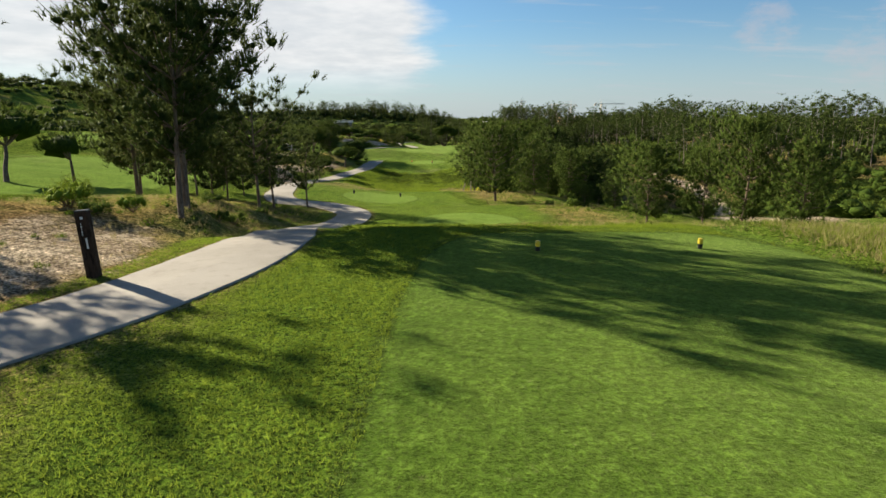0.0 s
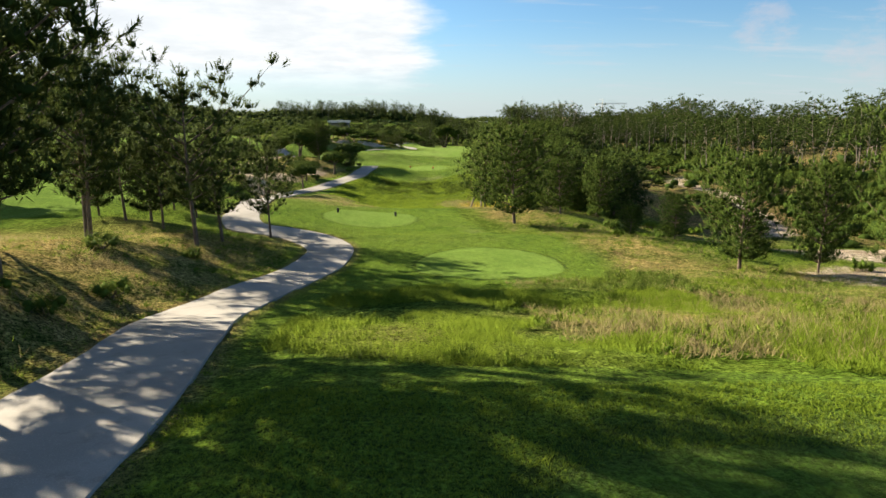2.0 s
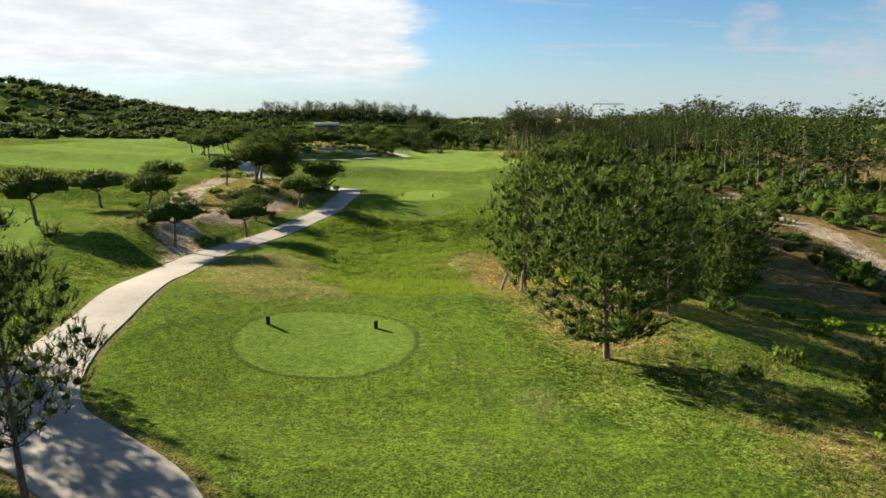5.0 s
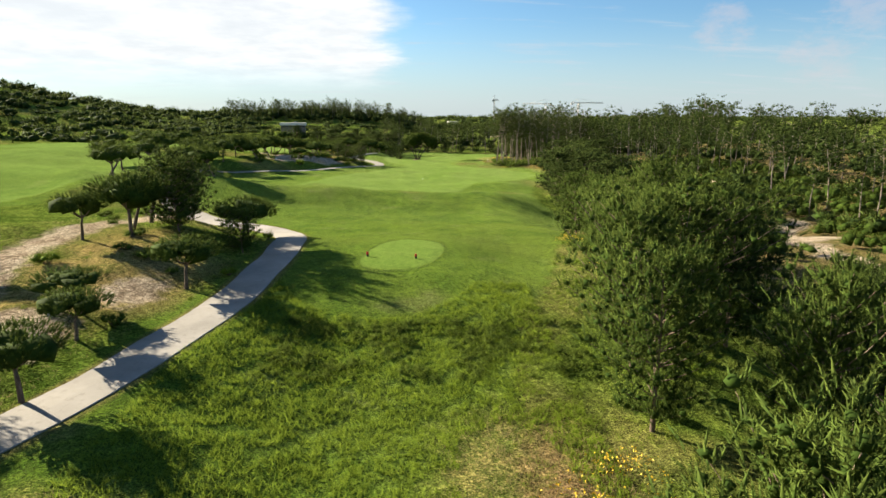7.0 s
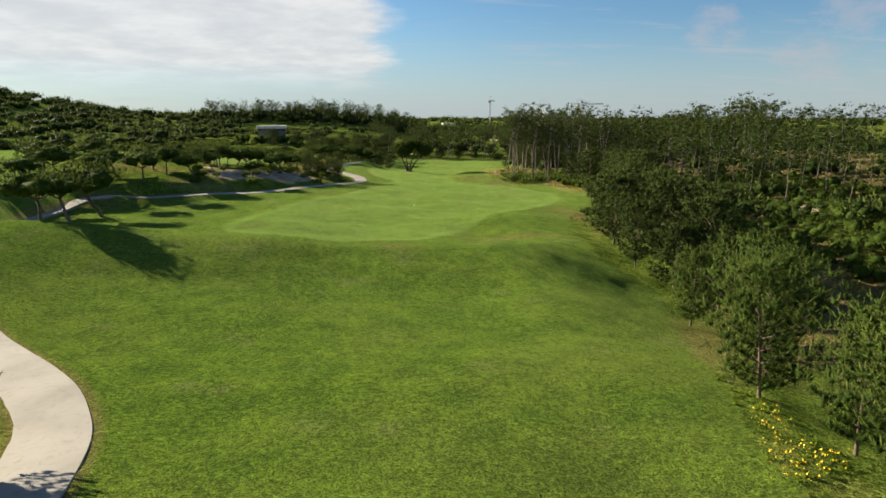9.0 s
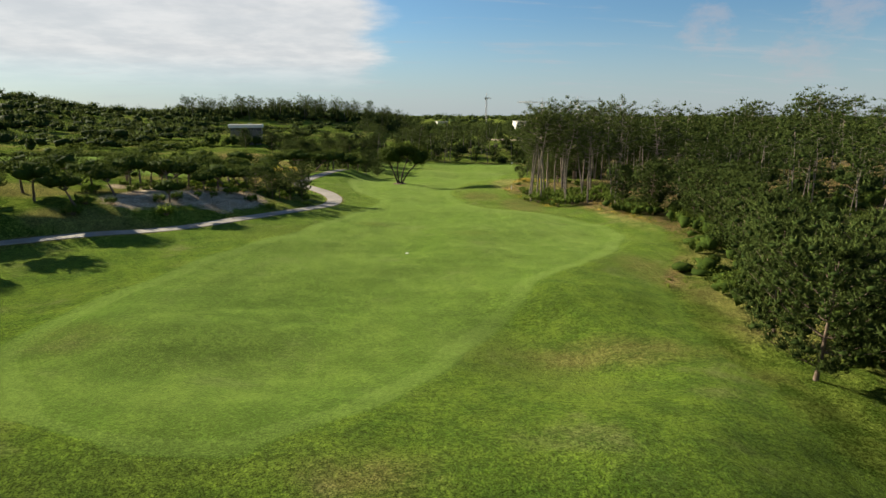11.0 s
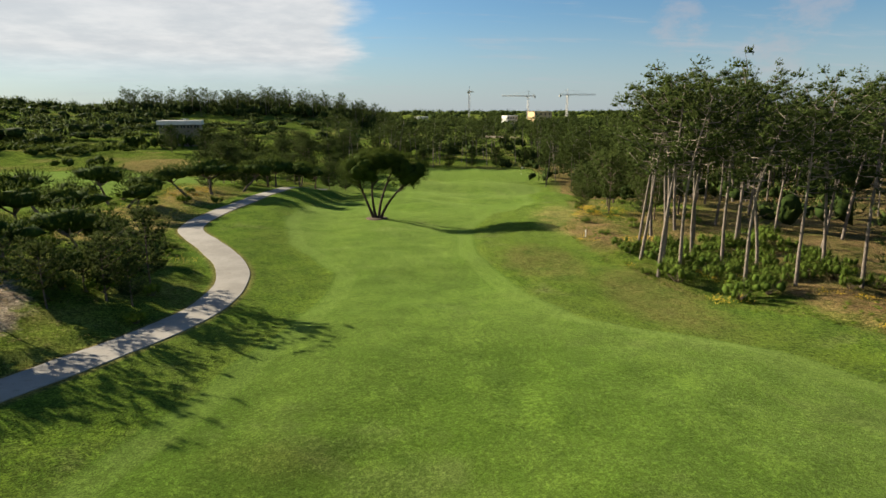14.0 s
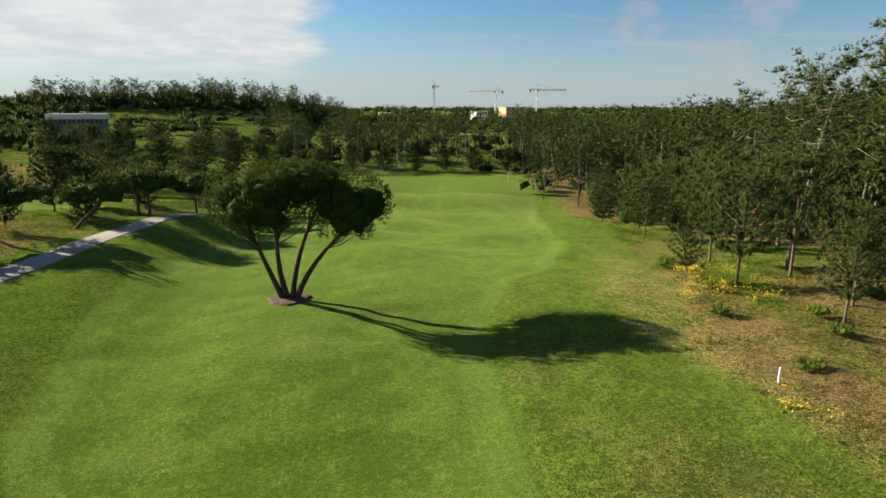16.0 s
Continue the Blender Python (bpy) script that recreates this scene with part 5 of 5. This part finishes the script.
patchy = lambda x, y, k: patches(x, y, 3.0 / k, 8)
weeds = np.vstack([sow(rng, 900, -4.5, 13, 17.5, 31, lambda q, x, y: (q["rough"] < 0.1) & (q["lane"] > 1.5) & (patchy(x, y, 1.0) > 0.2)),
                   sow(rng, 420, 5, 20, 30, 60, lambda q, x, y: (q["rough"] < 0) & (patchy(x, y, 0.9) > 0.3)),
                   sow(rng, 900, 6, 14, 80, 114, lambda q, x, y: (q["rough"] < 0.2) & (patchy(x, y, 1.1) > -0.1)),
                   sow(rng, 420, -17, -6.5, 4, 45, lambda q, x, y: (q["rough"] < 0) & (q["lane"] > 1.6) & (patchy(x, y, 1.2) > 0.3)),
                   sow(rng, 420, -30, -11, 60, 114, lambda q, x, y: (q["rough"] < 0) & (q["lane"] > 1.8) & (q["sand"] < 0) & (patchy(x, y, 0.8) > 0.3)),
                   sow(rng, 700, -36, -11, 190, 290, lambda q, x, y: (q["rough"] < 0) & (q["lane"] > 1.8) & (patchy(x, y, 0.8) > 0.3)),
                   sow(rng, 1500, 18, 36, 165, 266, lambda q, x, y: (q["rough"] < 0.6) & (patchy(x, y, 0.8) > 0.0))])
band = np.vstack([sow(rng, 420, 0.5, 13, 16.9, 18.3, lambda q, x, y: q["tee"] < -1.2), sow(rng, 800, -8.5, 6.5, 79.5, 85.0, lambda q, x, y: (q["lane"] > 2) & (q["tee"] < -3) & (patches(x, y, 2.2, 21) > -0.25)), sow(rng, 260, 3, 8.5, 28, 32.5, lambda q, x, y: (q["tee"] < -1.8) & (q["rough"] < 1))])
weed_mass("weed_bank", "dense band of dark green weeds beside the tee", band, rng, LEAF, 0.20, 80, 0.018)
weed_mass("weed_clumps", "clumps of rank green weeds in rough ground", weeds, rng, LIGHT_LEAF, 0.16, 60, 0.017)

# ---- yellow flowers ----
petal_spots = np.vstack([sow(rng, 700, 18, 32, 185, 264, lambda q, x, y: (q["rough"] < 0.5) & (q["rough"] > -8) & (patches(x, y, 7, 31) > 0.35)), sow(rng, 420, -30, -13, 200, 275, lambda q, x, y: (q["rough"] < -0.2) & (q["lane"] > 1.8) & (patches(x, y, 8, 32) > 0.4)),
                         sow(rng, 110, 23.5, 29, 239, 248, lambda q, x, y: (q["rough"] < 0.3) & (patches(x, y, 3, 35) > 0.0)), sow(rng, 200, -28.5, -22.5, 254, 267, lambda q, x, y: (q["rough"] < 0) & (patches(x, y, 3, 36) > 0.0)),
                         sow(rng, 60, 1.5, 7, 60, 74, lambda q, x, y: q["lane"] > 3), sow(rng, 110, 10.5, 15.5, 90, 112, lambda q, x, y: (q["rough"] < 0.3) & (patches(x, y, 4, 33) > 0.2))])
ft = []
for x, y in petal_spots:
    c = np.array([x, y, float(ground_z(x, y)[0]) + 0.3])
    p = c + rng.normal(size=(26, 3)) * np.array([0.28, 0.28, 0.10])
    w = unit(rng.normal(size=(26, 3))) * 0.045
    v = unit(np.cross(w, rng.normal(size=(26, 3)))) * 0.05
    ft.append(np.stack([p - w, p + w, p + v + (0, 0, 0.03)], 1))
tagged(tri_mesh("yellow_flowers", np.vstack(ft), FLOWER, None), "clusters of yellow wild flowers in dry grass", "flowers", kind="stuff")

# ---- the lone multi-stemmed pine on the fairway ----
DARK_BARK = bark_material("dark_pine_bark", (0.030, 0.022, 0.017), (0.075, 0.055, 0.042))


def lone_pine(x, y):
    rng = np.random.default_rng(61)
    tree = thing("lone_pine", "four-stemmed umbrella pine standing alone on the fairway", "tree")
    stems = (((0, 0), (-1.0, 0.2), (-2.0, 0.1), 5.2), ((0.25, 0.1), (-0.5, -0.4), (0.0, -0.3), 6.0), ((0.5, 0.05), (0.7, 0.4), (2.4, 0.6), 5.9), ((0.75, -0.1), (1.4, -0.3), (4.6, -0.2), 5.0))
    at, rad = [], []
    for k, (a, b, c, h) in enumerate(stems):
        wood = Tubes()
        t = np.linspace(0, 1, 7)[:, None]
        p0, p1, p2 = np.array([*a, -0.1]), np.array([*b, h * 0.45]), np.array([*c, h])
        wood.add((1 - t) ** 2 * p0 + 2 * t * (1 - t) * p1 + t ** 2 * p2, np.linspace(0.20, 0.07, 7), 9)
        for j in range(11):
            s = rng.uniform(0.6, 0.98)
            o = (1 - s) ** 2 * p0 + 2 * s * (1 - s) * p1 + s ** 2 * p2
            e = p2 + np.array([rng.normal() * 0.95, rng.normal() * 1.15, rng.uniform(-0.9, 1.4)])
            wood.add([o, (o + e) / 2 + (0, 0, -0.15), e], [0.045, 0.03, 0.012], 6)
        wood.make("stem", DARK_BARK, tree)
    # heavy lobes of foliage, each covered with short upturned shoots
    foot, way, face_way = [], [], []
    for cx, cy, cz, rx, ry, rz in ((-1.3, 0.0, 6.2, 3.0, 2.7, 2.15), (4.1, 0.0, 5.8, 2.8, 2.5, 2.15), (1.4, 0.2, 7.1, 2.3, 2.1, 1.3)):
        c, r = np.array((cx, cy, cz)), np.array((rx, ry, rz))
        for q in unit(rng.normal(size=(26, 3))):
            at.append(c + q * r * 0.50)
            rad.append(tuple(r * 0.42))
        # bunches with gaps between them
        for q in unit(rng.normal(size=(125, 3)) + np.array([0, 0, 0.15])):
            b = c + q * r * rng.uniform(0.74, 0.96)
            for k in range(16):
                d = unit(rng.normal(size=3) + q * 0.6)
                foot.append(b + d * rng.uniform(0.15, 0.42))
                way.append(d * 0.7 + np.array([0, 0, 0.6]))
                face_way.append(q + d * 0.45)
    tri, tip, face = gather(foliage(rng, at, rad, 26, 0.2, 0.05, 0.6, 0.8), shoots(rng, foot, way, 0.2 * rng.uniform(0.7, 1.3, len(foot)), face_way, 12, 0.13, 0.02, 0.14))
    tri_mesh("crown", tri, UMBRELLA_NEEDLE, tree, tip, face)
    tree.matrix_world = pose(x, y, float(ground_z(x, y)[0]), 0, 0, 0)
    return tree


lone_pine(0.5, 246.5)
MULCH = plain_material("bark_mulch", (0.05, 0.032, 0.02), (0.12, 0.08, 0.05), 12, 0.95, relief=0.8)


def mulch_ring(x, y, r):
    rng = np.random.default_rng(5)
    n, v, f = 24, [], []
    for k, (rr, h) in enumerate(((0.0, 0.10), (0.5, 0.11), (0.85, 0.08), (1.0, -0.05))):
        for i in range(n):
            a = 6.2832 * i / n
            q = r * rr * (1 + 0.06 * math.sin(3 * a) + 0.03 * math.sin(7 * a))
            v.append((q * math.cos(a), q * math.sin(a), h + rng.uniform(-0.015, 0.015)))
    for k in range(3):
        for i in range(n):
            f.append((k * n + i, k * n + (i + 1) % n, (k + 1) * n + (i + 1) % n, (k + 1) * n + i))
    ob = link_mesh("mulch_bed", v, f, MULCH)
    ob.matrix_world = pose(x, y, float(ground_z(x, y)[0]) + 0.02)
    return tagged(ob, "round bed of dark bark mulch under the pine", "mulch bed")


mulch_ring(0.8, 246.5, 1.35)

# ---- golf furniture ----
DARK_WOOD = bark_material("dark_stained_timber", (0.016, 0.011, 0.008), (0.045, 0.030, 0.021))
GREY_WOOD = bark_material("weathered_timber", (0.14, 0.115, 0.09), (0.30, 0.26, 0.21))
YELLOW = plain_material("yellow_paint", (0.55, 0.42, 0.02), (0.66, 0.52, 0.04), 20, 0.4)
BLACK = plain_material("black_plastic", (0.012, 0.012, 0.012), (0.025, 0.025, 0.024), 20, 0.45)
RED = plain_material("red_paint", (0.40, 0.02, 0.015), (0.5, 0.04, 0.03), 20, 0.4)
WHITE = plain_material("white_paint", (0.74, 0.74, 0.72), (0.82, 0.82, 0.80), 10, 0.5)
INK = plain_material("pale_lettering", (0.5, 0.5, 0.48), (0.6, 0.6, 0.57), 20, 0.6)
METAL = plain_material("grey_steel", (0.32, 0.33, 0.34), (0.42, 0.43, 0.44), 10, 0.45, 0.8)


def hole_post(x, y):
    post = thing("hole_post", "dark timber hole post with pale lettering beside the path", "sign post")
    bm = box_bm(0.24, 0.20, 1.42, (0, 0, 0.71), 0.02)
    part("shaft", bm, DARK_WOOD, post)
    part("cap", box_bm(0.245, 0.205, 0.03, (0, 0, 1.435), 0.012), BLACK, post, "slanted black top")
    # rows of lettering that cannot be read, and the small course plan below
    for i in range(5):
        part("lettering", box_bm(0.012 + 0.01 * (i % 2), 0.006, 0.035, (-0.03, -0.103, 1.18 - i * 0.055), 0.0), INK, post, "small pale bar of lettering")
    part("plan", box_bm(0.03, 0.006, 0.22, (0.02, -0.103, 0.78), 0.0, 0), INK, post, "pale drawn course plan")
    part("badge", box_bm(0.05, 0.006, 0.05, (0, -0.103, 1.30), 0.0), INK, post, "small pale square badge")
    post.matrix_world = pose(x, y, float(ground_z(x, y)[0]) - 0.05, 0, -3, 12)
    return post


hole_post(-7.05, 10.55)


def tee_marker(x, y, cap_mat, label, k=1.0, group="tee markers"):
    mk = thing("tee_marker", label, "tee marker", group)
    part("base", rod_bm(0.05, 0.055, 0.10, (0, 0, -0.02), 16, 0.008), BLACK, mk, "black base")
    part("cap", rod_bm(0.058, 0.052, 0.12, (0, 0, 0.078), 16, 0.012), cap_mat, mk)
    mk.matrix_world = pose(x, y, float(ground_z(x, y)[0]) + 0.03, 0, 0, x * 40) @ Matrix.Diagonal((k, k, k, 1))
    return mk


for x, y in ((2.42, 12.7), (6.45, 12.95)):
    tee_marker(x, y, YELLOW, "yellow and black tee marker on the shaded tee", 1.15)
for x, y in ((-8.2, 54.3), (-3.85, 54.7)):
    tee_marker(x, y, BLACK, "dark tee marker block on the round tee", 1.6)
for x, y in ((-4.8, 95.7), (-1.5, 95.0)):
    tee_marker(x, y, RED, "dark red tee marker on the forward tee", 1.5)


def stake(x, y, tall, r, mat, label, lean=0.0, turn=0.0):
    st = thing("stake", label, "stake")
    part("shaft", rod_bm(r, r * 0.92, tall, (0, 0, 0), 12, 0.008), mat, st)
    part("top", rod_bm(r * 0.93, r * 0.5, r * 0.8, (0, 0, tall), 12), mat, st, "chamfered top")
    st.matrix_world = pose(x, y, float(ground_z(x, y)[0]) - 0.08, 0, lean, turn)
    return st


stake(21.3, 229.8, 0.75, 0.045, WHITE, "white marker stake in bare brown soil")
stake(3.1, 60.5, 1.25, 0.075, GREY_WOOD, "weathered timber stake among young pines", 2, 0)
stake(2.2, 62.2, 1.2, 0.075, GREY_WOOD, "leaning weathered timber stake in dry grass", 20, 20)


def flagstick(x, y):
    fl = thing("flagstick", "white flag on a thin stick standing on the green", "flag")
    part("stick", rod_bm(0.02, 0.015, 2.2, (0, 0, 0), 8), WHITE, fl)
    bm = bmesh.new()
    nx, nz = 8, 4
    vs = [[bm.verts.new((i * 0.07, 0.03 * math.sin(i * 0.9) + 0.004 * s, 1.75 + j * 0.11)) for j in range(nz + 1)] for s in (-1, 1) for i in range(nx + 1)]
    for s in (0, 1):
        for i in range(nx):
            for j in range(nz):
                k = s * (nx + 1)
                bm.faces.new((vs[k + i][j], vs[k + i + 1][j], vs[k + i + 1][j + 1], vs[k + i][j + 1]))
    part("flag", bm, WHITE, fl, "white cloth flag")
    fl.matrix_world = pose(x, y, float(ground_z(x, y)[0]) - 0.02)
    return fl


flagstick(43.5, 344)


def distance_disc(x, y):
    d = thing("distance_disc", "white distance disc set in the fairway turf", "marker")
    part("disc", rod_bm(0.15, 0.145, 0.05, (0, 0, 0), 20, 0.01), WHITE, d)
    d.matrix_world = pose(x, y, float(ground_z(x, y)[0]) - 0.02)
    return d


distance_disc(0.9, 178.4)

# ---- far buildings and cranes ----
PLASTER = plain_material("white_plaster", (0.50, 0.49, 0.46), (0.62, 0.61, 0.58), 0.5, 0.8)
OCHRE = plain_material("ochre_plaster", (0.50, 0.33, 0.17), (0.60, 0.42, 0.23), 0.5, 0.8)
GLASS = plain_material("dark_window_glass", (0.02, 0.025, 0.03), (0.035, 0.04, 0.045), 1.0, 0.08)
CRANE_PAINT = plain_material("crane_paint", (0.30, 0.29, 0.27), (0.42, 0.40, 0.36), 1.0, 0.6)


# walls below the roof: shade put into the colour as a darker plaster
SHADED_PLASTER = plain_material("plaster_in_shade", (0.10, 0.09, 0.08), (0.17, 0.15, 0.13), 2.0, 0.8)


def club_house(x, y, z):
    b = thing("club_house", "long low white building with a flat roof among trees", "building")
    part("wall", box_bm(17.5, 9, 11.2, (0, 0, -2.4)), SHADED_PLASTER, b)
    part("roof", box_bm(19, 10.5, 1.9, (0, 0, 2.9), 0.05), PLASTER, b, "overhanging white flat roof")
    part("roof_light", box_bm(3.0, 2.2, 0.25, (2, 0, 4.5), 0.03), METAL, b, "tilted pale roof panel")
    part("upstand", box_bm(0.4, 1.4, 0.7, (2, 0, 4.1)), PLASTER, b)
    for i in range(6):
        w = part("window", box_bm(2.1, 0.12, 1.9, (-7.2 + i * 2.9, -4.52, 1.45)), GLASS, b, "dark glazed window")
        part("frame", box_bm(0.1, 0.1, 1.9, (-7.2 + i * 2.9, -4.6, 1.45)), METAL, w)
    b.matrix_world = pose(x, y, z, 0, 0, 8) @ Matrix.Diagonal((0.74, 0.74, 0.74, 1))
    return b


club_house(-65, 392, -1.9)


def town_house(x, y, mat, w, d, floors, label):
    b = thing("town_house", label, "building")
    h = floors * 3.1
    part("wall", box_bm(w, d, h, (0, 0, h / 2)), mat, b)
    part("roof", box_bm(w + 0.6, d + 0.6, 0.4, (0, 0, h + 0.2), 0.04), mat, b)
    for f in range(floors):
        for i in range(4):
            part("window", box_bm(1.3, 0.1, 1.5, (-w / 2 + w * (i + 0.5) / 4, -d / 2 - 0.02, f * 3.1 + 1.7)), GLASS, b, "dark window")
    b.matrix_world = pose(x, y, float(height(x, y)) - 0.3, 0, 0, 15)
    return b


town_house(128, 625, OCHRE, 15, 10, 4, "unfinished ochre block of flats above trees")
town_house(108, 640, PLASTER, 9, 9, 3, "white plastered block of flats above trees")
town_house(60, 900, PLASTER, 14, 9, 2, "distant white block of flats above trees")


def tower_crane(x, y, tall, jib, turn):
    c = thing("tower_crane", "distant grey tower crane over a building site", "crane", "tower cranes")

    def lattice(name, a, b, w):
        t = Tubes()
        a, b = np.array(a, float), np.array(b, float)
        n = max(4, int(np.linalg.norm(b - a) / 2.2))
        side = np.array([0, 1, 0]) if abs((b - a)[2]) < 1 else np.array([1, 0, 0])
        up = np.array([0, 0, 1]) if abs((b - a)[2]) < 1 else np.array([0, 1, 0])
        cs = [side * w + up * w, side * w - up * w, -side * w - up * w, -side * w + up * w]
        for q in cs:
            t.add([a + q, b + q], [0.16, 0.16], 4)
        for i in range(n):
            p, r = a + (b - a) * i / n, a + (b - a) * (i + 1) / n
            for k in range(4):
                t.add([p + cs[k], r + cs[(k + 1) % 4]], [0.09, 0.09], 4)
        return t.make(name, CRANE_PAINT, c)

    lattice("mast", (0, 0, 0), (0, 0, tall), 0.8)
    lattice("jib", (-jib * 0.28, 0, tall), (jib, 0, tall), 0.6)
    part("counterweight", box_bm(2.5, 1.6, 2.2, (-jib * 0.25, 0, tall - 1.4), 0.05), CRANE_PAINT, c)
    part("cab", box_bm(1.8, 1.6, 2.0, (1.6, 1.2, tall - 1.3), 0.1), PLASTER, c)
    ties = Tubes()
    ties.add([(0, 0, tall), (0, 0, tall + 6)], [0.3, 0.15], 5)
    ties.add([(0, 0, tall + 6), (jib * 0.7, 0, tall + 0.6)], [0.08, 0.08], 4)
    ties.add([(0, 0, tall + 6), (-jib * 0.25, 0, tall + 0.6)], [0.08, 0.08], 4)
    ties.make("ties", CRANE_PAINT, c)
    c.matrix_world = pose(x, y, float(height(x, y)) - 0.5, 0, 0, turn)
    return c


tower_crane(118, 900, 36, 20, 65)
tower_crane(192, 905, 31, 32, 175)
tower_crane(220, 840, 31, 34, 5)
